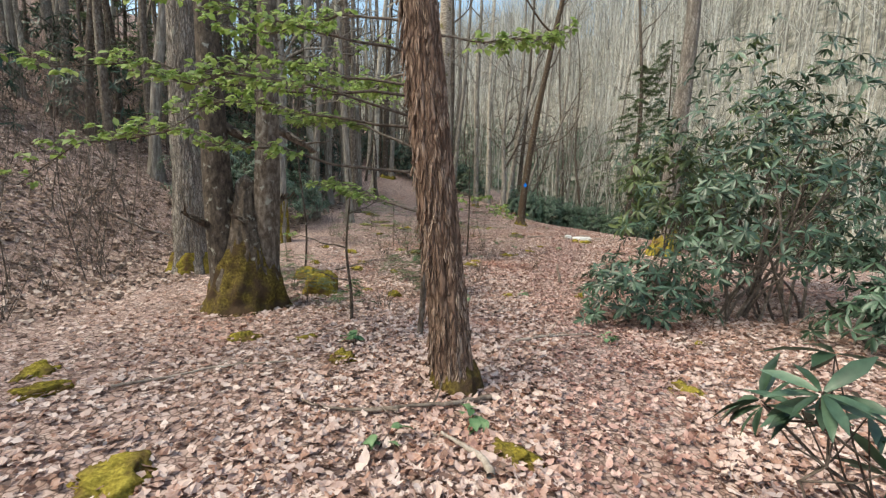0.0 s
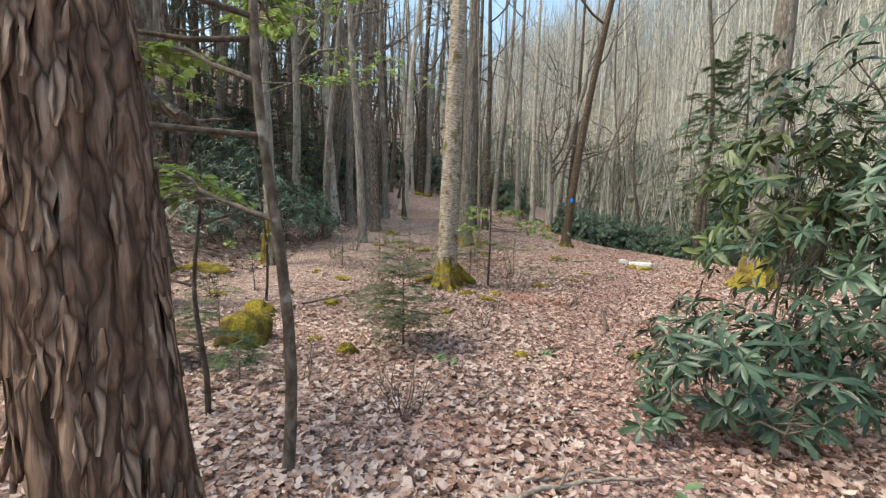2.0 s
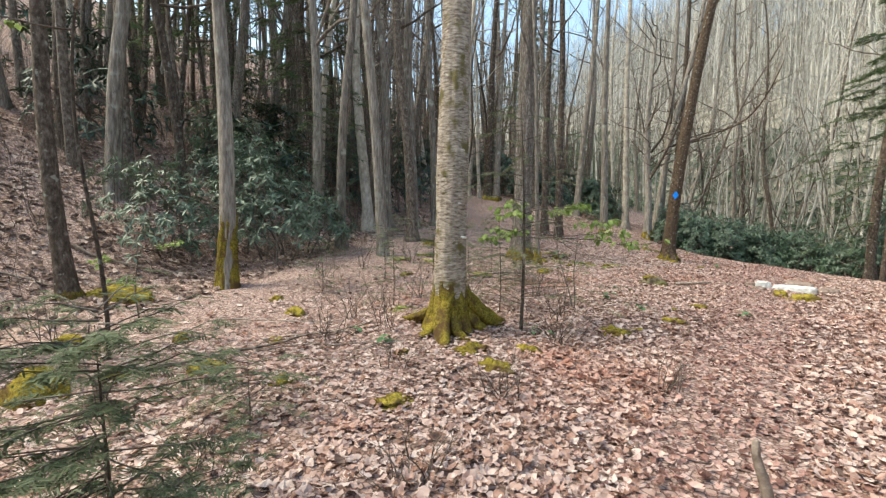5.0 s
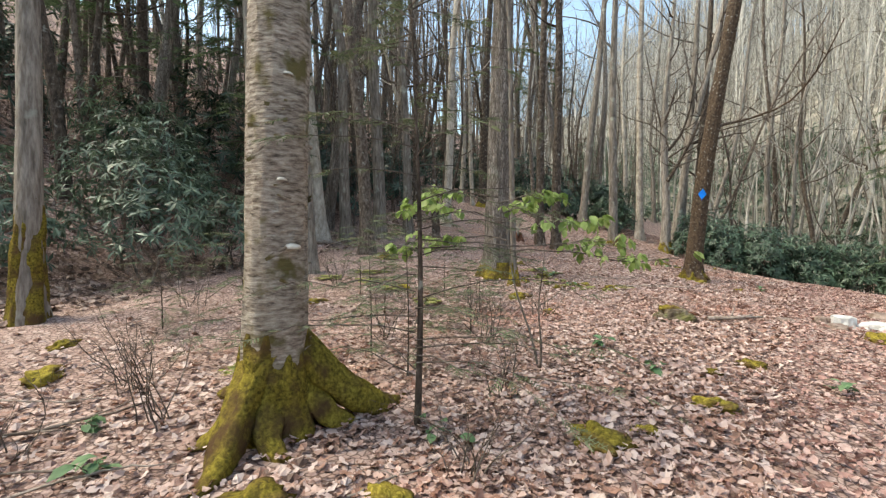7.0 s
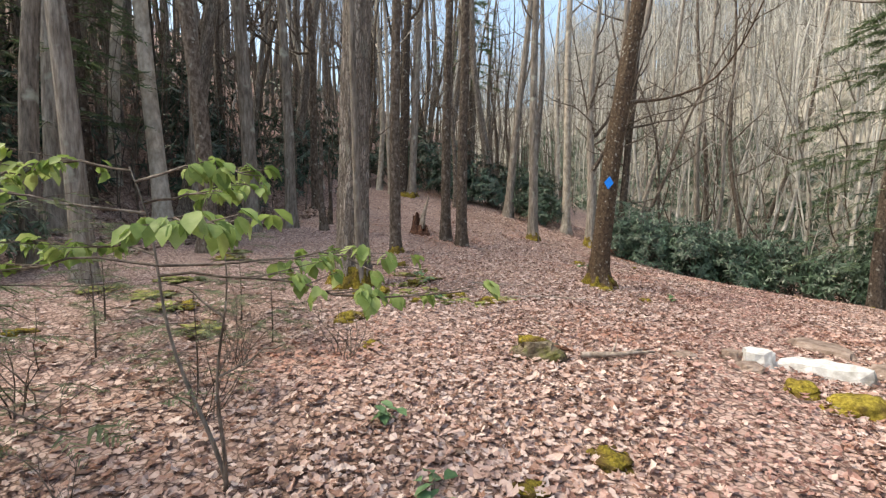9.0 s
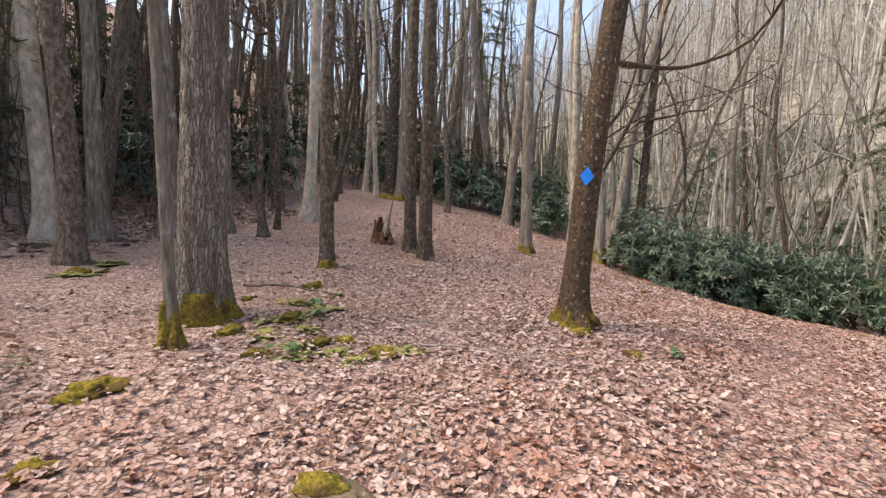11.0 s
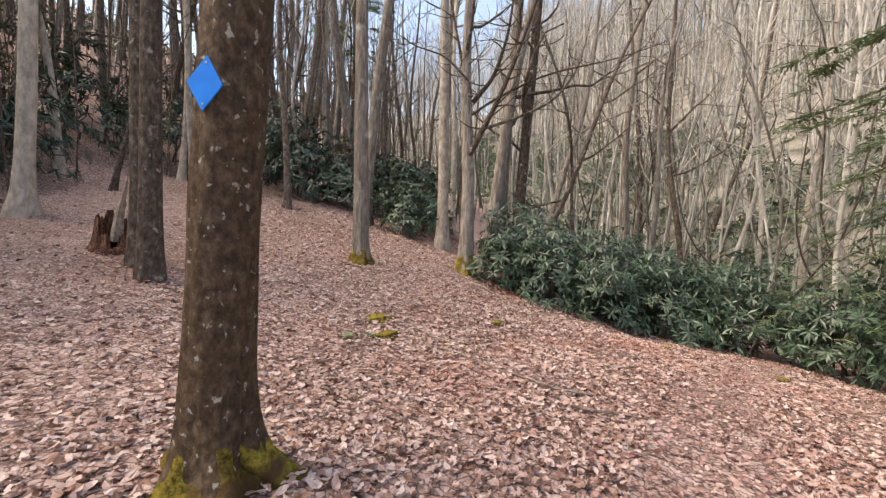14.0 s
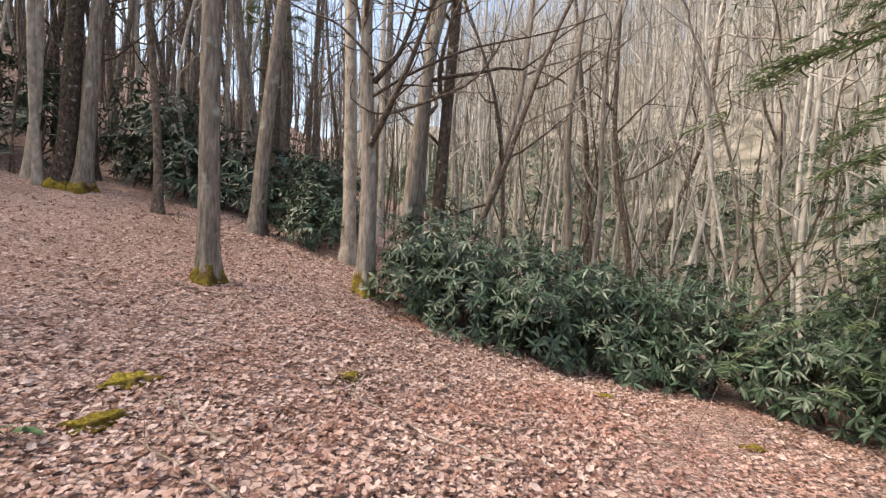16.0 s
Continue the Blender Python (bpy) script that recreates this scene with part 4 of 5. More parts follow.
rhododendron("small rhododendron spray of long blue-green leaves", 1.78, 2.0, 0.5, 0.42, 0.95, 10, 103, 0.22, 0.3, stems=2, hollow=0.6, per=7, thick=0.4)
rhododendron("low rhododendron beside the big one", 5.3, 5.3, 0.9, 0.8, 1.1, 110, 104, 0.17, stems=8)
rhododendron("arching rhododendron shoots with olive-green leaves overhead", 3.75, 7.7, 0.9, 0.8, 3.0, 80, 106, 0.20, 0.4, leaf=EVERGREEN_OLIVE, stems=6, hollow=0.5, per=8, thick=0.6)
rhododendron("bright green open rhododendron beside the grey tree", 7.9, 15.8, 1.6, 1.5, 3.6, 330, 105, 0.2, 0.1, stems=12)
for k, (bx, by, rx, ry, bh, n) in enumerate(((4.55, 29.0, 0.9, 0.9, 1.55, 240), (5.6, 28.75, 1.1, 1.0, 1.75, 330), (6.9, 28.5, 1.2, 1.1, 1.75, 360), (8.1, 28.6, 1.2, 1.1, 1.7, 330),
                                             (9.4, 28.4, 1.2, 1.1, 1.6, 300), (10.6, 27.6, 1.2, 1.2, 1.7, 280), (7.2, 30.2, 1.6, 1.1, 2.0, 260), (9.6, 30.4, 1.7, 1.2, 2.0, 240),
                                             (5.2, 30.6, 1.3, 1.0, 2.1, 240))):
    rhododendron("dark evergreen rhododendron of the thicket along the bank", bx, by, rx, ry, bh, int(n * 1.25), 120 + k, 0.165, 0.03, stems=8, template=LONG_LEAF_FAR, group="bank thicket")
rhododendron("taller rhododendron at the edge of the bank", 11.3, 26.3, 1.25, 1.3, 4.0, 420, 140, 0.18, 0.04, stems=12)
rhododendron("taller rhododendron at the edge of the bank", 12.4, 28.2, 1.6, 1.3, 3.4, 300, 142, 0.19, 0.04, stems=9)
rhododendron("open rhododendron at the foot of the pale tree", 1.75, 31.0, 1.0, 0.7, 1.5, 190, 143, 0.17, 0.05, stems=8)
rhododendron("dark rhododendron below the brow", 1.7, 32.4, 1.5, 0.9, 2.1, 260, 141, 0.18, leaf=EVERGREEN, stems=8)
for k, (bx, by, rx, ry, bh, n) in enumerate(((-5.6, 15.3, 1.5, 1.3, 2.2, 330), (-6.6, 13.6, 1.4, 1.2, 1.7, 260), (-4.9, 16.4, 0.9, 0.8, 1.5, 160), (-7.4, 16.3, 1.5, 1.4, 2.6, 280))):
    rhododendron("rhododendron thicket under the near hillside trees", bx, by, rx, ry, bh, n, 150 + k, 0.155, 0.22, leaf=EVERGREEN_LIGHTENED, stems=8, template=LONG_LEAF_FAR, group="hillside thicket")
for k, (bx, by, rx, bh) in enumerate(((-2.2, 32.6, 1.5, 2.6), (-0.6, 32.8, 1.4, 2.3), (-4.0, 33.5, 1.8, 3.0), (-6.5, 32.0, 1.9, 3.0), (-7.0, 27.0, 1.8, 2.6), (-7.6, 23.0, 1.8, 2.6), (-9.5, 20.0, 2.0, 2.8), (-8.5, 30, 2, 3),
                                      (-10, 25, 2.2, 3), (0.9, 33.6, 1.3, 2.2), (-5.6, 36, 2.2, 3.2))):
    rhododendron("dark rhododendron under the trees of the slope", bx, by, rx, rx * 0.9, bh, 210, 170 + k, 0.24, 0.05, leaf=EVERGREEN_SHADED, template=FAR_LEAF, stems=6, group="slope thicket")


def understory(name, label, seed, clumps, area, keep, size, leaf=EVERGREEN_SHADED):
    rng = np.random.default_rng(seed)
    tips, ways = [], []
    while len(tips) < clumps:
        x, y = rng.uniform(area[0], area[1]), rng.uniform(area[2], area[3])
        if not keep(x, y, rng):
            continue
        n = 20
        d = rand_dirs(rng, n)
        d[:, 2] = np.abs(d[:, 2])
        R = rng.uniform(1.3, 2.9)
        p = d * R * rng.uniform(0.5, 1, (n, 1)) * np.array((1, 1, 0.75)) + np.array((x, y, 0))
        p[:, 2] += rise(p[:, 0], p[:, 1])
        tips.append(p)
        ways.append(d + np.array((0, 0, 0.5)))
    t, w = np.concatenate(tips), np.concatenate(ways)
    w /= np.linalg.norm(w, axis=1)[:, None]
    tagged(new(name, quads(name, [whorls(rng, t, w, size, FAR_LEAF, 6)], leaf)), label, "undergrowth", kind="stuff")


# the paler leaf colour stands in for haze across the valley
understory("hillside_undergrowth", "evergreen thickets low on the opposite hillside, leaves paled for haze", 81, 560, (-5, 60, 10, 90),
           lambda x, y, rng: 26.0 < 0.88 * x + 0.475 * y < 40 and rng.random() < 0.6 + 0.4 * math.sin(0.35 * x) * math.cos(0.3 * y), 0.32, EVERGREEN_LIGHTENED)
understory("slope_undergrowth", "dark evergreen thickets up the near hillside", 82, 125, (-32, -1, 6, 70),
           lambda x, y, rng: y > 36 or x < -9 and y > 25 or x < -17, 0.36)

# ---------------------------------------------------------------- hemlocks and saplings


def fronds(rng, starts, ways, length, count):
    """Flat sprays of short needles along drooping twigs."""
    o, h, nn, sz = [], [], [], []
    for k in range(count):
        t = (k + 0.5) / count
        for side in (-1, 1):
            lat = np.cross(ways, np.array((0, 0, 1.0)))
            lat /= np.linalg.norm(lat, axis=1)[:, None] + 1e-9
            base = starts + ways * (length * t)[:, None]
            base[:, 2] -= 0.25 * length * t * t
            o.append(base)
            h.append(lat * side + ways * 0.7 + 0.15 * rng.normal(size=ways.shape))
            nn.append(np.array((0, 0, 1.0)) + 0.25 * rng.normal(size=ways.shape))
            sz.append(length * 0.42 * (1.05 - 0.75 * t) * rng.uniform(0.7, 1.2, len(starts)))
    return spread(SPRIG, np.concatenate(o), np.concatenate(h), np.concatenate(nn), np.concatenate(sz))


def hemlock(label, x, y, h, reach, seed, tiers, first, r, spray=0.35, per=9, needle_rows=6, name="hemlock", droop=0.25, needle=None, taper=0.85):
    rng = np.random.default_rng(seed)
    root = thing(name, x, y, label, "tree")
    s = np.linspace(0, 1, 14)
    p = np.stack([0.01 * h * np.sin(4 * s), 0.01 * h * np.cos(3 * s), h * s - 0.1], 1)
    part("trunk", quads("trunk", [tube(p, r * (1 - 0.9 * s), 10)], BARK_DARK), root)
    st, wy = [], []
    for k in range(tiers):
        z = first + (h * 0.98 - first) * (k / tiers) ** 1.1
        L = reach * (1 - taper * (z - first) / (h - first)) * rng.uniform(0.65, 1.1)
        a = rng.uniform(0, 6.28)
        u = np.linspace(0, 1, 7)
        climb = rng.uniform(-0.08, 0.42)
        q = np.stack([math.cos(a) * L * u, math.sin(a) * L * u, z + climb * L * u - (droop + 0.5 * climb) * L * u * u], 1) + 0.03 * L * rng.normal(size=(7, 3)) * u[:, None]
        part("bough", quads("bough", [tube(q, (0.003 + r * 0.09) * (1 - 0.8 * u), 5, close=False)], TWIG), root)
        for j in range(per):
            t = rng.uniform(0.2, 1.0)
            b = np.array([np.interp(t, u, q[:, c]) for c in range(3)])
            da = a + rng.uniform(-1.2, 1.2)
            st.append(b)
            wy.append((math.cos(da), math.sin(da), rng.uniform(-0.35, 0.1)))
    st, wy = np.array(st), np.array(wy)
    wy /= np.linalg.norm(wy, axis=1)[:, None]
    part("needles", quads("needles", [fronds(rng, st, wy, spray * rng.uniform(0.6, 1.3, len(st)), needle_rows)], needle or NEEDLE), root, kind="stuff")
    return root


hemlock("large hemlock with drooping dark green boughs beside the stream", 12.6, 27.0, 12.0, 4.4, 201, 85, 3.0, 0.12, 0.36, 22, 8, droop=0.6)
hemlock("hemlock with long drooping boughs below the trail", 9.3, 22.9, 8.6, 2.6, 202, 70, 2.9, 0.075, 0.28, 44, 6, droop=0.2)
hemlock("hemlock with drooping boughs on the near hillside", -7.2, 19.2, 12, 2.6, 203, 70, 1.5, 0.14, 0.45, 13, 7, droop=0.45)
hemlock("tall hemlock crown among the far trees", -3.2, 39.0, 18, 2.6, 204, 60, 6.0, 0.2, 0.55, 14, 6, droop=0.45)
hemlock("knee-high hemlock sapling with feathery branches", -0.16, 7.9, 1.12, 0.66, 205, 84, 0.14, 0.014, 0.10, 18, 7, droop=-0.05, needle=NEEDLE_SOFT, taper=0.3, name="hemlock_sapling")
hemlock("hemlock seedling low in the leaves", -1.15, 6.15, 0.45, 0.36, 206, 12, 0.08, 0.007, 0.13, 8, 8, droop=0.1, name="hemlock_sapling")
hemlock("thin grey hemlock sapling with sparse twigs", 0.70, 12.5, 3.0, 1.5, 207, 44, 0.35, 0.026, 0.105, 18, 7, droop=0.12, needle=NEEDLE_SOFT, taper=0.55, name="hemlock_sapling")
for k, (x, y, h) in enumerate(((-0.35, 13.7, 1.3), (0.25, 13.3, 1.5), (-1.4, 13.1, 1.5), (0.35, 14.8, 0.9), (-0.9, 15.0, 1.2), (-2.3, 14.6, 1.1), (0.1, 16.0, 0.8), (-0.6, 16.4, 1.0), (-1.7, 15.7, 1.1), (-2.9, 13.4, 1.0), (-0.75, 9.3, 0.55), (-1.9, 6.7, 0.6), (-2.5, 7.9, 0.7))):
    hemlock("wispy young hemlock with sparse grey-green twigs", x, y, h, 0.7, 220 + k, 24, 0.12, 0.009, 0.10, 14, 6, droop=0.08, needle=NEEDLE_SOFT, taper=0.6, name="hemlock_sapling")


def sapling(label, x, y, h, r, lean, seed, arms, leaf_size, per_arm, leafy=YOUNG, bark=BARK_DARK, name="sapling", hang=0.0):
    """A young tree whose arms (height, bearing, length, rise) carry fresh leaves."""
    rng = np.random.default_rng(seed)
    root = thing(name, x, y, label, "sapling")
    s = np.linspace(0, 1, 16)
    p = np.stack([lean[0] * h * s + 0.012 * h * np.sin(9 * s), lean[1] * h * s + 0.012 * h * np.cos(7 * s), h * s - 0.08], 1)
    part("stem", quads("stem", [tube(p, r * (1 - 0.75 * s), 10)], bark), root)
    for z, bearing, L, climb in arms:
        a = radians(bearing)
        b0 = np.array([np.interp(z, p[:, 2], p[:, c]) for c in range(3)])
        u = np.linspace(0, 1, 9)
        q = b0 + np.stack([math.cos(a) * L * u, math.sin(a) * L * u, climb * L * u - 0.12 * L * u * u], 1) + 0.02 * L * rng.normal(size=(9, 3)) * u[:, None]
        q[:, :2] += (0.07 * L * np.sin(5 * u + bearing) * u)[:, None] * np.array((-math.sin(a), math.cos(a)))
        q[:, 2] += 0.06 * L * np.sin(6 * u + 2 * bearing) * u
        wood, st, wy = [tube(q, r * 0.42 * (1 - 0.8 * u) + 0.002, 5, close=False)], [], []
        for j in range(per_arm):
            t = rng.uniform(0.3, 1.0)
            b = np.array([np.interp(t, u, q[:, c]) for c in range(3)])
            da = a + rng.uniform(-1.3, 1.3)
            w = np.array((math.cos(da), math.sin(da), rng.uniform(-0.1, 0.25)))
            e = b + w * rng.uniform(0.08, 0.36) * min(1, L)
            wood.append(tube(np.array([b, (b + e) / 2, e]), (0.004, 0.003, 0.002), 3, close=False))
            for _ in range(5):
                st.append(e + 0.01 * rng.normal(size=3))
                wy.append(w + 0.9 * rng.normal(size=3) * np.array((1, 1, 0.3)) - np.array((0, 0, hang)))
        wood = wood if len(wood) > 1 else wood * 2
        arm = part("limb", quads("limb", wood[:1], TWIG), root)
        part("branchwork", quads("branchwork", wood[1:], TWIG), arm, kind="stuff")
        if leafy and st:
            st, wy = np.array(st), np.array(wy)
            nn = np.array((0, 0, 1.0)) + 0.3 * rng.normal(size=wy.shape)
            part("leaves", quads("leaves", [spread(BROAD_LEAF, st, wy, nn, leaf_size * rng.uniform(0.6, 1.3, len(st)))], leafy), arm, "bright yellow-green young leaves", kind="stuff")
    return root


sapling("dark sapling with long side branches of bright young leaves", -0.13, 4.88, 4.6, 0.034, (-0.02, 0.0), 301,
        ((1.35, 165, 1.0, 0.35), (1.75, 200, 3.3, 0.14), (2.2, 175, 2.9, 0.14), (2.0, 150, 1.6, 0.4), (2.5, 190, 3.2, 0.10), (2.7, 120, 1.7, 0.2), (2.9, 215, 2.6, 0.1), (3.1, 20, 1.5, 0.15), (2.6, 165, 2.0, 0.25), (2.3, 210, 2.2, 0.2), (3.2, 170, 2.2, 0.15)), 0.064, 80)
sapling("bare grey sapling, dead twigs", -1.0, 5.5, 1.9, 0.022, (-0.02, 0), 302, ((0.9, 190, 0.6, 0.3), (1.3, 20, 0.4, 0.5), (0.5, 240, 0.5, 0.4)), 0.05, 3, leafy=None)
sapling("slender sapling with tiers of fresh drooping green leaves", 1.27, 14.05, 1.7, 0.013, (-0.22, -0.12), 303,
        ((1.10, 10, 1.45, 0.05), (1.15, 30, 1.0, 0.1), (1.15, 195, 1.1, 0.10), (1.2, 170, 0.9, 0.15), (1.3, -30, 0.8, 0.15), (1.45, 80, 0.6, 0.3), (1.4, 225, 0.8, 0.2), (1.55, 15, 0.5, 0.3), (1.6, 185, 0.8, 0.15)), 0.078, 14, bark=BARK_GREY, hang=0.75)
sapling("thin bare sapling beside the birch", 1.28, 14.0, 1.3, 0.012, (0.015, 0), 304, ((0.6, 30, 0.3, 0.6), (0.9, 190, 0.25, 0.7)), 0.05, 2, leafy=None)
sapling("slim dark sapling with bright young leaves overhead", -2.9, 9.7, 5.2, 0.022, (0.0, -0.02), 309,
        ((3.3, -25, 2.4, 0.12), (3.5, 5, 2.6, 0.1), (3.8, -60, 2.0, 0.15), (4.0, 30, 2.2, 0.15), (3.1, 200, 1.6, 0.2), (4.3, -20, 1.8, 0.2)), 0.07, 26)
sapling("young tree with small fresh leaves below the grey tree", -3.6, 10.6, 1.2, 0.012, (0, 0), 306, ((0.6, 300, 0.5, 0.3), (0.8, 200, 0.5, 0.3), (1.0, 60, 0.4, 0.3)), 0.06, 8)

# ---------------------------------------------------------------- stones, stumps, moss, sticks


def lump(rng, rx, ry, rz, n=14, m=9, flat=0.0, jag=0.12, freq=2.0):
    """A rounded uneven boulder or cushion, cut off below."""
    a, b = np.meshgrid(np.linspace(0, 2 * math.pi, n, endpoint=False), np.linspace(-0.35, math.pi / 2 - 0.12, m), indexing="xy")
    d = np.stack([np.cos(a) * np.cos(b), np.sin(a) * np.cos(b), np.sin(b)], -1).reshape(-1, 3)
    k = 1 + jag * lattice(d * freq + rng.uniform(0, 50)) + 0.4 * jag * lattice(d * freq * 3 + 9)
    v = d * k[:, None] * np.array((rx, ry, rz))
    if flat:
        v[:, 2] = np.minimum(v[:, 2], rz * flat + 0.06 * rz * lattice(v * 9))
    f = [(r * n + c, r * n + (c + 1) % n, (r + 1) * n + (c + 1) % n, (r + 1) * n + c) for r in range(m - 1) for c in range(n)]
    e = (m - 1) * n
    v = np.concatenate([v, [v[e:].mean(0) + np.array((0, 0, 0.02 * rz))]])
    f += [(e + c, e + (c + 1) % n, e + (c + 2) % n, len(v) - 1) for c in range(0, n - 1, 2)]
    return v, np.array(f)


def single(name, me, x, y, label, category, turn=0.0, group="", sink=0.0):
    ob = new(name, me)
    ob.matrix_basis = pose(x, y, up(x, y) - sink, rz=turn)
    return tagged(ob, label, category, group)


def slabs():
    rng = np.random.default_rng(31)
    for x, y, rx, ry, rz, t in ((4.66, 17.0, 0.17, 0.14, 0.25, 25), (5.16, 16.93, 0.36, 0.17, 0.24, -16)):
        single("stone_slab", quads("stone_slab", [lump(rng, rx, ry, rz, 13, 7, 0.62, 0.26, 1.7)], STONE_PALE, smooth=False), x, y, "pale whitish weathered stone slab lying in the leaves", "stone", t, "pale slabs", 0.02)
    for x, y, rx, ry, rz in ((4.52, 16.75, 0.14, 0.11, 0.10), (4.0, 16.9, 0.15, 0.12, 0.09), (5.75, 17.1, 0.25, 0.18, 0.12), (5.5, 17.75, 0.42, 0.2, 0.17), (4.45, 17.05, 0.1, 0.09, 0.13), (3.72, 16.8, 0.12, 0.10, 0.06)):
        single("stone", quads("stone", [lump(rng, rx, ry, rz, 16, 8, 0.75, 0.22, 2.2)], STONE_BROWN, smooth=False), x, y, "brown rough stone half buried in leaves", "stone", rng.uniform(0, 360), "brown stones", 0.02)


slabs()


def mossy_rock(x, y, rx, ry, rz, seed, label="rock wholly covered in green-gold moss"):
    rng = np.random.default_rng(seed)
    single("mossy_rock", quads("mossy_rock", [lump(rng, rx, ry, rz, 36, 20, 0, 0.22, 2.2)], MOSS), x, y, label, "rock", rng.uniform(0, 360), "", 0.02)


mossy_rock(-1.92, 7.55, 0.36, 0.30, 0.40, 41)
mossy_rock(-2.6, 9.0, 0.28, 0.22, 0.22, 42)
mossy_rock(5.05, 16.2, 0.30, 0.16, 0.13, 43)
mossy_rock(4.75, 16.4, 0.14, 0.12, 0.10, 44)
mossy_rock(-5.3, 11.6, 0.55, 0.30, 0.22, 45)
mossy_rock(-0.7, 7.5, 0.13, 0.11, 0.13, 46)

cushions = [quads("moss_cushion", [lump(np.random.default_rng(50 + k), 0.17, 0.13, 0.055, 26, 10, 0, 0.45, 2.4)], MOSS) for k in range(5)]
SPOTS = ((-2.31, 9.4), (-4.03, 10.1), (0.74, 10.9), (0.14, 9.9), (2.62, 8.3), (1.24, 7.76), (-1.2, 7.8), (1.86, 12.74), (2.13, 13.0), (2.61, 13.6), (0.91, 11.74), (-0.39, 19.3), (1.0, 17.9),
         (1.88, 18.5), (1.36, 18.7), (-3.05, 19), (3.44, 23.4), (3.17, 24.0), (4.54, 24.95), (7.32, 26.6), (8.47, 25.5), (-1.56, 2.35), (0.56, 2.65), (-1.28, 4.73), (-0.76, 4.04), (-2.01, 4.84), (-2.74, 3.22),
         (-3.12, 3.6), (2.17, 3.76))
MORE = ((4.11, 19.8), (1.2, 18.5), (1.81, 18.6), (-0.23, 20.4), (3.19, 14.96), (2.77, 14.5), (0.3, 18.3), (0.55, 18.9), (3.5, 20.25), (-3.4, 8.0), (-2.9, 10.6), (-1.0, 10.0), (-2.4, 12.0), (-3.2, 12.6), (-1.9, 11.0),
        (0.5, 16.9), (-1.3, 16.4), (-2.1, 15.2), (1.1, 16.2), (-1.8, 9.9), (9.9, 25.2), (3.1, 5.3), (3.9, 8.2), (-0.3, 11.0), (0.35, 11.4))


def cushion_field():
    rng = np.random.default_rng(61)
    for k, (x, y) in enumerate(SPOTS + MORE):
        ob = new("moss_cushion", cushions[k % 5])
        s = rng.uniform(0.55, 1.15)
        ob.matrix_basis = pose(x, y, up(x, y) + 0.005, rz=rng.uniform(0, 360)) @ Matrix.Diagonal((s, s * rng.uniform(0.7, 1.2), s * 1.1, 1))
        tagged(ob, "low cushion of yellow-green moss among dry leaves", "moss", "moss cushions")


cushion_field()


def stumps():
    rng = np.random.default_rng(71)
    s = np.linspace(0, 1, 8)
    # crumbled end of an old log
    root = thing("log", 2.66, 16.5, "brown weathered block of old wood with moss on top", "log")
    part("body", quads("body", [lump(rng, 0.24, 0.15, 0.21, 26, 14, 0.8, 0.30, 2.6)], STUMP_WOOD, smooth=False), root)
    part("moss", quads("moss", [lump(rng, 0.13, 0.09, 0.05, 18, 8, 0, 0.4, 2.6)], MOSS), root, "olive moss on its top", at=pose(-0.05, 0, 0.15))
    part("splinter", quads("splinter", [tube(np.array([(0.15, 0, 0.1), (0.25, -0.02, 0.11), (0.32, -0.03, 0.09)]), (0.03, 0.022, 0.008), 7)], ROTTEN), root)
    # rotten red stump
    root = thing("rotten_stump", -1.22, 24.55, "hollow jagged rotten stump of reddish wood", "stump")
    z = np.linspace(-0.05, 0.62, 12)
    pp = np.stack([0 * z, 0 * z, z], 1)

    def jag(a, zz):
        return (1 + 0.35 * np.exp(-np.maximum(zz, 0) / 0.12)) * (1 + 0.12 * np.cos(3 * a) + 0.1 * np.cos(8 * a + 2))
    v, f = tube(pp, 0.22 - 0.05 * np.linspace(0, 1, 12), 26, jag, close=False)
    ang = np.arctan2(v[:, 1], v[:, 0])
    lim = 0.36 + 0.24 * np.cos(ang - 2.6) + 0.10 * np.cos(5 * ang) + 0.05 * np.cos(11 * ang)
    v[:, 2] = np.minimum(v[:, 2], lim)
    part("shell", quads("shell", [(v, f)], ROTTEN, smooth=False), root)
    v2 = v.copy()
    v2[:, :2] *= 0.72
    v2[:, 2] -= 0.03
    part("hollow", quads("hollow", [(v2, f[:, ::-1])], ROTTEN, smooth=False), root, "dark crumbling inside")
    part("splinter", quads("splinter", [tube(np.array([(0.05, 0.0, 0.15), (0.10, 0.0, 0.5), (0.18, 0.01, 0.85), (0.24, 0.02, 1.1)]), (0.085, 0.06, 0.035, 0.008), 9, lambda a, z: 1 + 0.3 * np.cos(3 * a))], DEADWOOD, smooth=False), root, "tall pale grey splinter")
    # thin broken stub by the trail
    single("broken_stub", quads("broken_stub", [tube(np.stack([0.03 * np.sin(5 * s), 0.02 * s, 0.42 * s - 0.04], 1), 0.028 * (1.25 - 0.6 * s), 8)], DEADWOOD), 2.43, 9.25, "thin grey broken stub standing in leaves", "stump")
    # pale snag across the stream
    single("snag", quads("snag", [tube(np.stack([0.1 * s, 0 * s, 2.4 * s - 0.1], 1), 0.24 * (1.2 - 0.9 * s), 12, lambda a, z: 1 + 0.2 * np.cos(3 * a))], BARK_PALE), 14.6, 33.2, "splintered pale snag across the stream", "snag")


stumps()


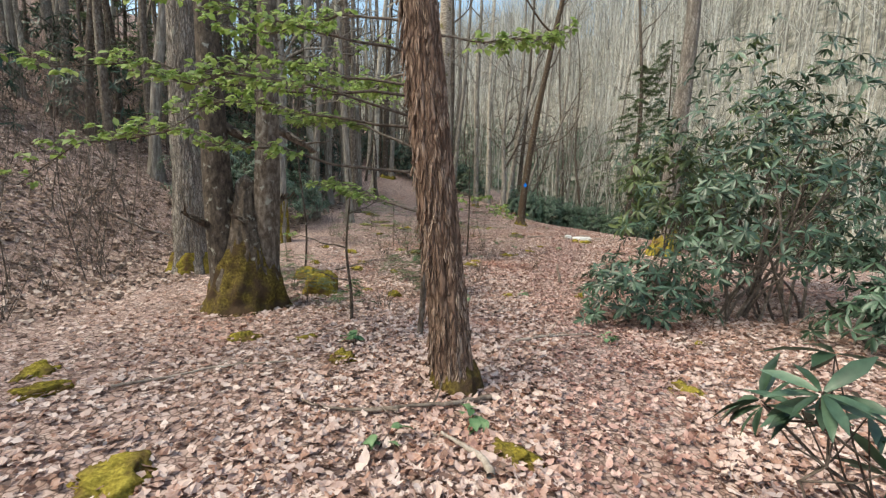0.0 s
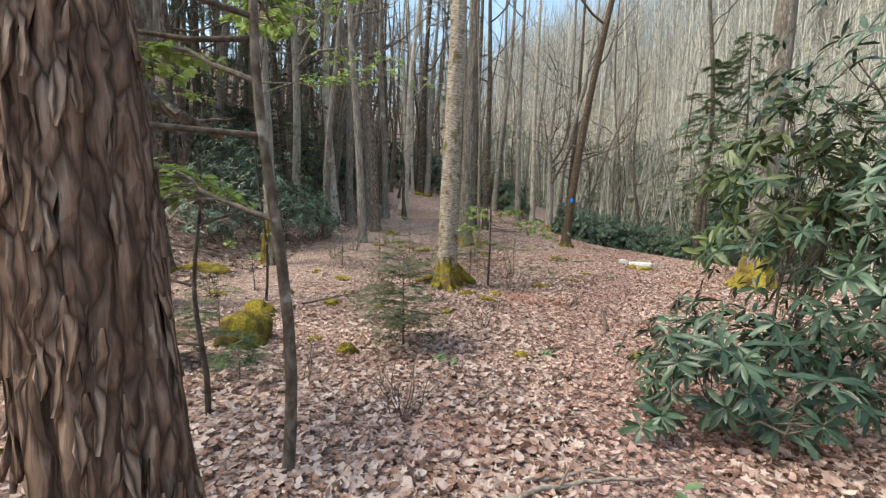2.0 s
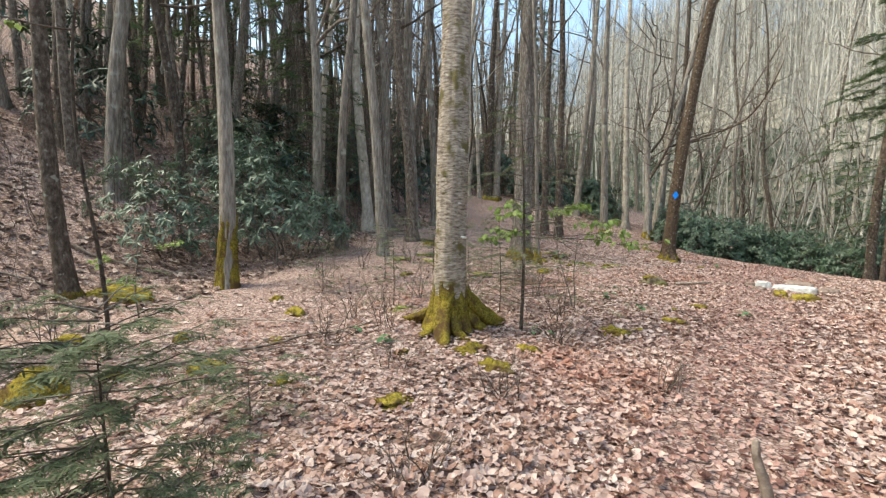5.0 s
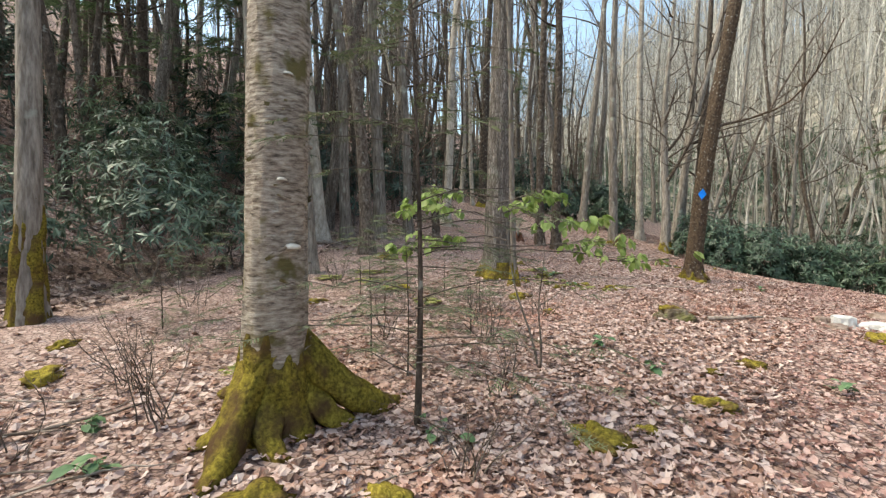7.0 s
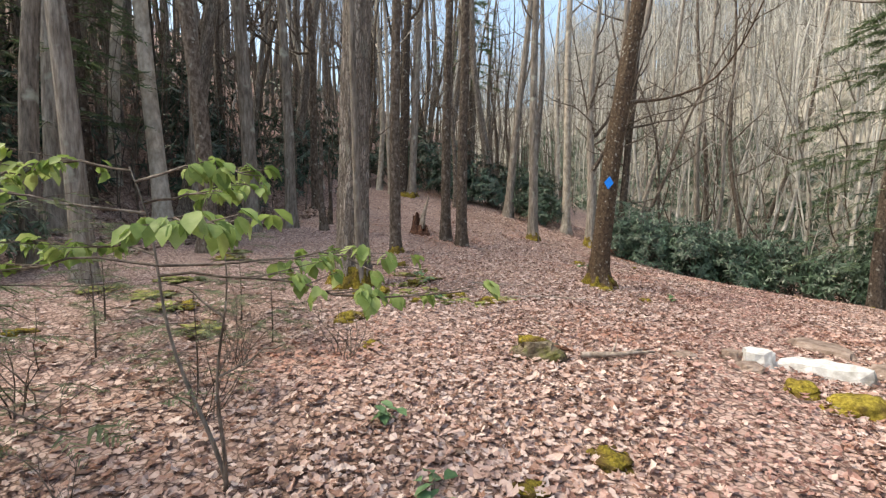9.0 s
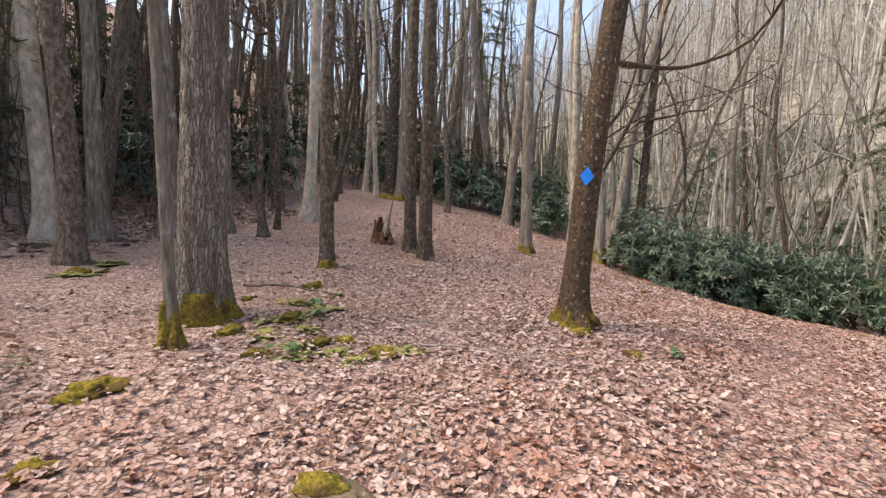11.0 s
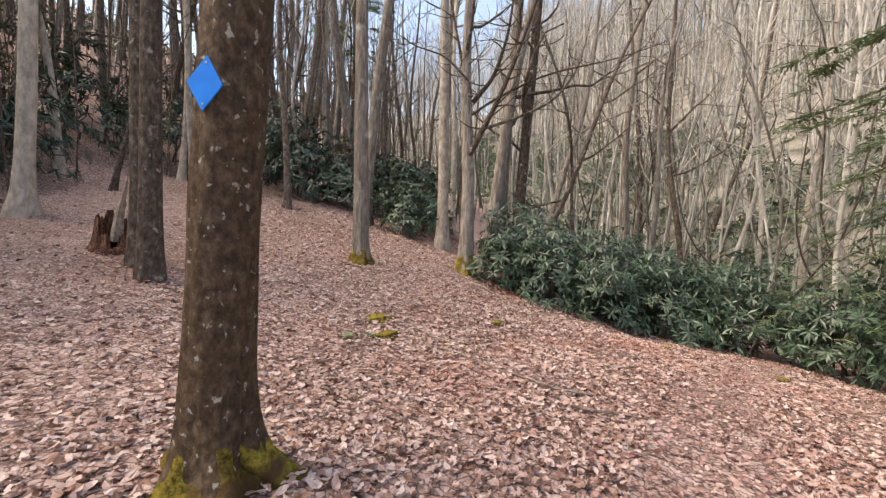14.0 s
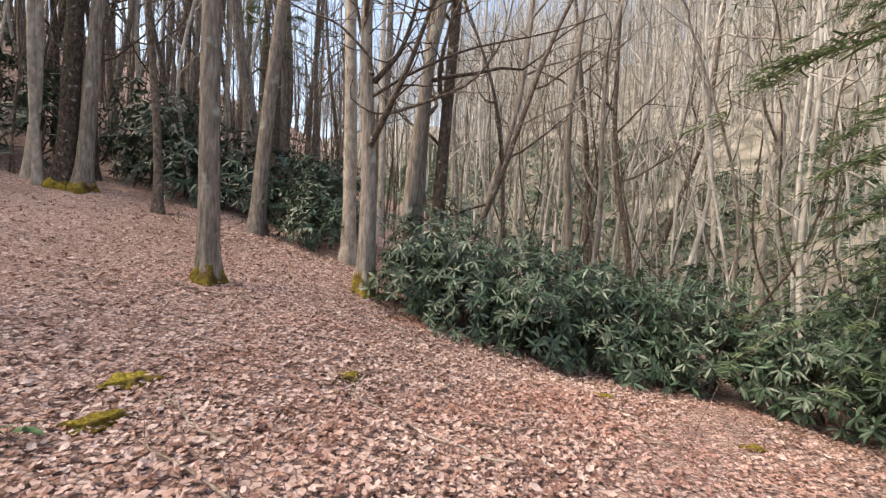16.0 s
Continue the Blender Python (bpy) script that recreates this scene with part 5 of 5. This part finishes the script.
def fallen(x, y, length, r, turn, seed, label="thin fallen branch lying on the leaves"):
    rng = np.random.default_rng(seed)
    n = 14
    u = np.linspace(-0.5, 0.5, n)
    c, s = math.cos(radians(turn)), math.sin(radians(turn))
    off = 0.05 * length * np.sin(5 * u + rng.uniform(0, 6)) + 0.012 * length * rng.normal(size=n)
    px, py = c * u * length - s * off, s * u * length + c * off
    z = rise(x + px, y + py) - up(x, y) + r + 0.025
    p = np.stack([px, py, z], 1)
    out = [tube(p, r * np.linspace(1.1, 0.4, n), 7)]
    for _ in range(max(2, int(length * 2))):
        i = int(rng.integers(3, n - 1))
        w = p[i] - p[i - 1]
        w = w / np.linalg.norm(w) + np.array((*rng.normal(0, 0.7, 2), 0.15))
        grow(rng, p[i], w / np.linalg.norm(w), length * rng.uniform(0.12, 0.3), r * 0.5, 0, out, 0, 0.15)
    single("fallen_branch", quads("fallen_branch", out, DEADWOOD), x, y, label, "branch", group="fallen branches")


for k, (x, y, L, r, t) in enumerate(((1.35, 5.05, 1.1, 0.018, 25), (1.45, 5.3, 0.8, 0.012, 40), (0.1, 3.2, 0.9, 0.02, 200), (-0.5, 3.1, 0.7, 0.014, 170), (-1.7, 3.7, 1.4, 0.012, 30), (0.3, 2.6, 0.5, 0.022, 120),
                                     (-1.7, 10.8, 2.6, 0.018, 62), (-2.6, 6.3, 1.2, 0.03, 10), (2.9, 18.9, 1.6, 0.012, 5), (4.7, 22.9, 1.7, 0.013, 165), (3.9, 23.6, 1.0, 0.012, 150), (5.6, 22.4, 0.6, 0.014, 5),
                                     (6.5, 23.0, 0.7, 0.01, 110), (4.6, 27.3, 1.2, 0.016, 140), (-4.6, 19.8, 1.6, 0.03, 20), (2.2, 26.6, 1.3, 0.014, 10), (-6.3, 12.6, 2.0, 0.03, 25), (-6.8, 10.8, 1.8, 0.025, 30),
                                     (-1.2, 11.0, 1.5, 0.010, 35), (-0.9, 10.6, 1.1, 0.008, 20), (-1.6, 11.4, 1.3, 0.012, 55), (-0.6, 11.2, 0.9, 0.009, 48), (-2.2, 11.6, 1.4, 0.010, 30), (0.9, 12.0, 0.8, 0.008, 70), (3.4, 16.6, 0.7, 0.03, 20), (2.6, 17.6, 0.9, 0.008, 120), (1.9, 19.6, 1.1, 0.010, 15),
                                     (5.3, 24.2, 1.6, 0.010, 158), (6.0, 24.6, 0.6, 0.012, 20), (7.2, 25.3, 0.9, 0.009, 130), (3.0, 25.0, 1.2, 0.010, 175), (4.2, 26.0, 1.0, 0.008, 10), (0.9, 6.4, 0.6, 0.012, 70), (1.6, 7.0, 0.5, 0.012, 60), (-0.3, 20.0, 1.4, 0.02, 8))):
    fallen(x, y, L, r, t, 400 + k)


def seedlings():
    """Small broad-leaved seedlings in the litter."""
    rng = np.random.default_rng(91)
    for x, y in ((-0.75, 4.5), (0.35, 2.95), (-0.2, 2.7), (0.9, 12.4), (-0.6, 11.3), (-1.2, 11.6), (1.75, 14.9), (2.3, 14.3), (0.45, 19.5), (0.75, 19.2), (4.5, 19.9), (3.3, 23.0), (1.5, 7.9), (0.45, 7.35), (2.0, 5.0), (1.2, 18.0), (3.7, 14.3)):
        root = thing("seedling", x, y, "small green seedling with a few soft leaves", "plant", "seedlings")
        n = 9
        tips = np.stack([rng.normal(0, 0.05, n), rng.normal(0, 0.05, n), rng.uniform(0.04, 0.12, n)], 1)
        part("stem", quads("stem", [tube(np.array([(0, 0, -0.03), t * 0.5, t]), (0.003, 0.002, 0.0015), 4, close=False) for t in tips], TWIG), root, kind="stuff")
        a = rng.uniform(0, 6.28, n)
        part("leaves", quads("leaves", [spread(BROAD_LEAF, tips, np.stack([np.cos(a), np.sin(a), rng.uniform(-0.1, 0.3, n)], 1), np.array((0, 0, 1.0)) + 0.2 * rng.normal(size=(n, 3)), rng.uniform(0.06, 0.12, n))], SEEDLING), root)


seedlings()

# ---------------------------------------------------------------- trail marker and fungus


def marker():
    bm = bmesh.new()
    w, h, d = 0.078, 0.115, 0.004
    c = [bm.verts.new(v) for v in ((0, -d, h), (w, -d, 0), (0, -d, -h), (-w, -d, 0))]
    face = bm.faces.new(c[::-1])
    ext = bmesh.ops.extrude_face_region(bm, geom=[face])
    bmesh.ops.translate(bm, vec=(0, 2 * d, 0), verts=[g for g in ext["geom"] if isinstance(g, bmesh.types.BMVert)])
    bmesh.ops.recalc_face_normals(bm, faces=bm.faces)
    bmesh.ops.bevel(bm, geom=list(bm.edges), offset=0.0015, segments=2, affect="EDGES")
    me = bpy.data.meshes.new("plate")
    bm.to_mesh(me)
    me.materials.append(BLAZE)
    root = new("trail_marker")
    root.matrix_basis = pose(3.54, 20.352, 1.94, rx=0, ry=5, rz=6)
    tagged(root, "blue diamond-shaped plastic trail marker nailed to the leaning tree", "trail marker")
    part("plate", me, root)
    for z in (0.085, -0.085):
        part("nail", quads("nail", [tube(np.array([(0, 0.0, z), (0, -0.005, z), (0, -0.008, z)]), (0.004, 0.005, 0.003), 10)], NAIL), root, "zinc nail head")


marker()


def brackets():
    rng = np.random.default_rng(95)
    for z, a, s in ((1.13, -18, 0.05), (1.55, -40, 0.03), (2.2, -30, 0.03)):
        d = np.array((math.cos(radians(a)), math.sin(radians(a)), 0))
        c = np.array((-0.16, 12.14, 0)) + d * 0.19
        ob = new("bracket_fungus", quads("bracket_fungus", [lump(rng, s, s * 1.2, s * 0.55, 14, 7, 0, 0.1)], FUNGUS))
        ob.matrix_basis = pose(c[0] + 0.012 * z, c[1] + 0.01 * z, z - 0.1)
        tagged(ob, "pale bracket fungus growing from the birch", "fungus", "bracket fungi")


brackets()


def mossy_roots(owner, x, y, arms):
    """Mossy roots (bearing, length, thickness, height at the trunk) that spread from a tree's foot over the ground."""
    for a, L, r, lift in arms:
        u = np.linspace(0, 1, 14)
        b = radians(a) + 0.35 * np.sin(3 * u + a) * u
        px, py = np.cos(b) * (0.08 + L * u), np.sin(b) * (0.08 + L * u)
        z = rise(x + px, y + py) - up(x, y) + lift * (1 - u) ** 1.8 - 0.02 - 0.05 * u

        def knots(t, h):
            q = np.stack([np.cos(t).ravel() * 3, np.sin(t).ravel() * 3, np.repeat(np.arange(14) * 0.7, 18)], 1)
            return 1 + 0.16 * np.cos(3 * t + 2) + (0.26 * lattice(q) + 0.12 * lattice(q * 2.7 + 5)).reshape(t.shape)
        part("root", quads("root", [tube(np.stack([px, py, z], 1), r * (1.15 - 0.85 * u), 18, knots)], MOSS), owner, "moss-covered spreading root")


mossy_roots(birch, -0.16, 12.14, ((48, 1.0, 0.13, 0.50), (18, 0.55, 0.10, 0.40), (-88, 0.85, 0.115, 0.46), (-52, 0.5, 0.10, 0.36), (-125, 0.55, 0.085, 0.30), (172, 1.0, 0.085, 0.30), (120, 0.6, 0.10, 0.3)))
mossy_roots(marked, 3.455, 20.58, ((12, 0.42, 0.085, 0.24), (-80, 0.30, 0.06, 0.18), (-125, 0.36, 0.055, 0.16), (185, 0.30, 0.07, 0.2)))


def bare_shrub(x, y, h, spread_by, seed, count=9):
    rng = np.random.default_rng(seed)
    root = thing("bare_shrub", x, y, "leafless shrub of fine grey-brown twigs", "shrub", "bare shrubs")
    for _ in range(count):
        out = []
        a = rng.uniform(0, 6.28)
        k = rng.uniform(0.1, 1) * spread_by
        grow(rng, (rng.normal(0, 0.06), rng.normal(0, 0.06), -0.04), np.array((math.cos(a) * k, math.sin(a) * k, 1.0)) / math.hypot(1, k), h * rng.uniform(0.6, 1.1), 0.006, 2, out, 0.1, 0.2, 4, 4)
        part("stem", quads("stem", out, TWIG), root)


for k, (x, y, h, w) in enumerate(((0.6, 14.6, 0.8, 0.7), (1.1, 13.3, 0.6, 0.8), (-0.4, 14.2, 0.9, 0.8), (0.2, 15.4, 0.7, 0.8), (-1.2, 13.6, 0.9, 0.9), (0.9, 10.4, 0.5, 0.8), (-0.5, 8.6, 0.45, 0.9), (0.7, 8.9, 0.5, 0.9), (-1.6, 12.2, 0.8, 0.9),
                                  (0.3, 5.9, 0.6, 0.7), (-0.7, 6.4, 0.5, 0.8), (1.2, 12.1, 0.6, 0.6), (-3.9, 9.8, 1.1, 0.7), (-5.6, 9.6, 1.6, 0.7), (-6.3, 8.4, 1.8, 0.7), (-6.9, 7.0, 1.9, 0.7), (-5.6, 6.6, 1.4, 0.7), (-7.4, 9.8, 1.8, 0.7),
                                  (-3.4, 14.2, 1.1, 0.8), (-2.4, 16.2, 0.9, 0.8), (1.0, 15.8, 0.6, 0.8), (-6.4, 5.2, 1.6, 0.7), (-7.8, 12.0, 1.6, 0.7), (2.2, 10.9, 0.45, 0.8), (-5.0, 5.2, 1.3, 0.7), (-7.6, 6.0, 2.0, 0.6), (-8.4, 7.6, 2.1, 0.6), (-8.2, 4.2, 1.9, 0.6), (-6.0, 7.8, 1.5, 0.7), (-9.0, 9.4, 2.0, 0.6), (-5.9, 4.0, 1.4, 0.7), (-7.1, 8.6, 1.7, 0.6), (-0.85, 11.85, 0.9, 0.6), (-6.6, 6.2, 1.5, 0.8), (-8.0, 5.4, 1.8, 0.7), (-7.0, 4.6, 1.5, 0.8), (-9.3, 6.4, 2.0, 0.7), (-5.4, 7.4, 1.2, 0.9), (-8.8, 8.6, 1.8, 0.8), (-9.8, 7.8, 2.0, 0.7), (-7.5, 7.4, 1.6, 0.8), (-6.2, 9.2, 1.3, 0.9), (-8.0, 10.4, 1.7, 0.8), (-1.3, 11.2, 0.7, 0.9), (-0.2, 10.6, 0.4, 0.9), (-4.6, 14.4, 1.2, 0.8), (-3.2, 15.4, 1.0, 0.8))):
    bare_shrub(x, y, h, w, 500 + k)


# dry leaves in a darker tone: the near hillside's shade put into their colour
SHADED_LITTER = surface("shaded_leaves", [(0.1, (0.07, 0.045, 0.036)), (0.4, (0.19, 0.125, 0.098)), (0.65, (0.33, 0.232, 0.188)), (0.92, (0.53, 0.42, 0.36))], scale=14, island=0.85, bump=0.1, spec=0.35)


def slope_litter():
    rng = np.random.default_rng(13)
    n = 22000
    x, y = rng.uniform(-17, -4.5, n), rng.uniform(2, 26, n)
    a = rng.uniform(0, 6.28, n)
    size = rng.uniform(0.08, 0.17, n)
    o = np.stack([x, y, rise(x, y) + rng.uniform(0.01, 0.05, n)], 1)
    h = np.stack([np.cos(a), np.sin(a), 0.2 * rng.normal(size=n) - 0.5 * np.cos(a) * (x < -5.5)], 1)
    nrm = np.stack([0.5 + 0.3 * rng.normal(size=n), 0.3 * rng.normal(size=n), np.ones(n)], 1)
    tagged(new("slope_litter", quads("slope_litter", [spread(DRY_FLAT, o, h, nrm, size)], SHADED_LITTER, smooth=False)), "dry tan leaves, darkened for shade, strewn over the near hillside", "leaf litter", kind="stuff")


slope_litter()
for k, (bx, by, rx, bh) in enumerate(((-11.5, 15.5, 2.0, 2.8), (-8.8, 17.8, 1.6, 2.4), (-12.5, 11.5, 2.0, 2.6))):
    rhododendron("dark rhododendron high on the near hillside", bx, by, rx, rx * 0.9, bh, 170, 190 + k, 0.24, 0.05, leaf=EVERGREEN_SHADED, template=FAR_LEAF, stems=6, group="slope thicket")


def birch_curls():
    """Thin curls of bark standing off the birch."""
    rng = np.random.default_rng(98)
    trunk = [c for c in birch.children if c.name.startswith("trunk")][0]
    kinds = []
    for k in range(4):
        w, L = rng.uniform(0.012, 0.03), rng.uniform(0.03, 0.08)
        u = np.linspace(-1, 1, 5)
        v = np.array([(0.004 + 0.012 * abs(t) ** 2 * (b + 0.3), L * t, w * (b - 0.5) * (1 - 0.3 * t * t)) for t in u for b in (0, 1)])
        f = np.array([(2 * i, 2 * i + 2, 2 * i + 3, 2 * i + 1) for i in range(4)])
        kinds.append(quads("bark_curl", [(v, f)], BARK_BIRCH))
    for k in range(130):
        z, a = rng.uniform(0.5, 4.2), rng.uniform(0, 6.28)
        rr = 0.198 * (1 - 0.8 * z / 17) * (1 + 0.03) + 0.008 + 0.198 * 0.34 * 0.9 * math.exp(-z / 0.26)
        part("bark_curl", kinds[k % 4], trunk, at=pose(0.012 * z + rr * math.cos(a), 0.01 * z + rr * math.sin(a), z, rng.normal(0, 10), 0, math.degrees(a)))


birch_curls()


def hillside_hemlocks():
    """Dark hemlocks that shade the near hillside, one of them added out of view."""
    first = hemlock("dark hemlock shading the near hillside", -10.5, 18.5, 13, 2.8, 211, 55, 1.8, 0.16, 0.55, 14, 5, droop=0.45)
    first["group"] = "hillside hemlocks"
    rng = np.random.default_rng(99)
    # the last copy stands unseen, added only to cast shade on the left ground
    for x, y in ((-14.5, 20.0), (-11.5, 23.5), (-9.0, 1.0)):
        k = rng.uniform(0.85, 1.2)
        copy_thing(first, pose(x, y, up(x, y) - 0.05, rz=rng.uniform(0, 360)) @ Matrix.Diagonal((k, k, k, 1)))


hillside_hemlocks()


MOSS_BRIGHT = surface("bright_moss", [(0.3, (0.13, 0.14, 0.04)), (0.5, (0.30, 0.315, 0.10)), (0.7, (0.46, 0.47, 0.18))], scale=45, bump=1.0, rough=1.0, spec=0.1,
                      stain=((0.30, 0.20, 0.14), 0.5, 0.66), stain_scale=14)


def bright_mats():
    """Flat mats of bright feathery moss round the furrowed tree."""
    rng = np.random.default_rng(62)
    for x, y, s in ((0.62, 19.1, 1.3), (0.9, 18.75, 1.2), (0.75, 18.4, 1.5), (1.15, 18.3, 1.2), (0.45, 18.75, 1.1), (1.5, 18.35, 1.0), (1.3, 18.0, 1.1), (0.15, 19.4, 1.2), (1.75, 18.25, 1.0), (0.3, 20.1, 0.9), (-1.1, 12.9, 1.2), (-0.7, 12.7, 1.0),
                    (0.59, 19.46, 1.3), (1.87, 18.62, 1.3), (-2.05, 16.58, 1.8), (-0.77, 15.98, 1.6), (-2.77, 16.57, 1.8), (-3.36, 19.65, 2.0), (-3.02, 19.05, 2.2), (-1.5, 16.3, 1.5), (-2.4, 17.4, 1.8)):
        ob = new("moss_mat", quads("moss_mat", [lump(rng, 0.15 * s, 0.10 * s, 0.028, 40, 10, 0, 0.95, 4.5)], MOSS_BRIGHT))
        ob.matrix_basis = pose(x + rng.normal(0, 0.05), y, up(x, y) + 0.002, rz=rng.uniform(0, 360))
        tagged(ob, "ragged mat of bright green moss among dry leaves", "moss", "moss mats")


bright_mats()
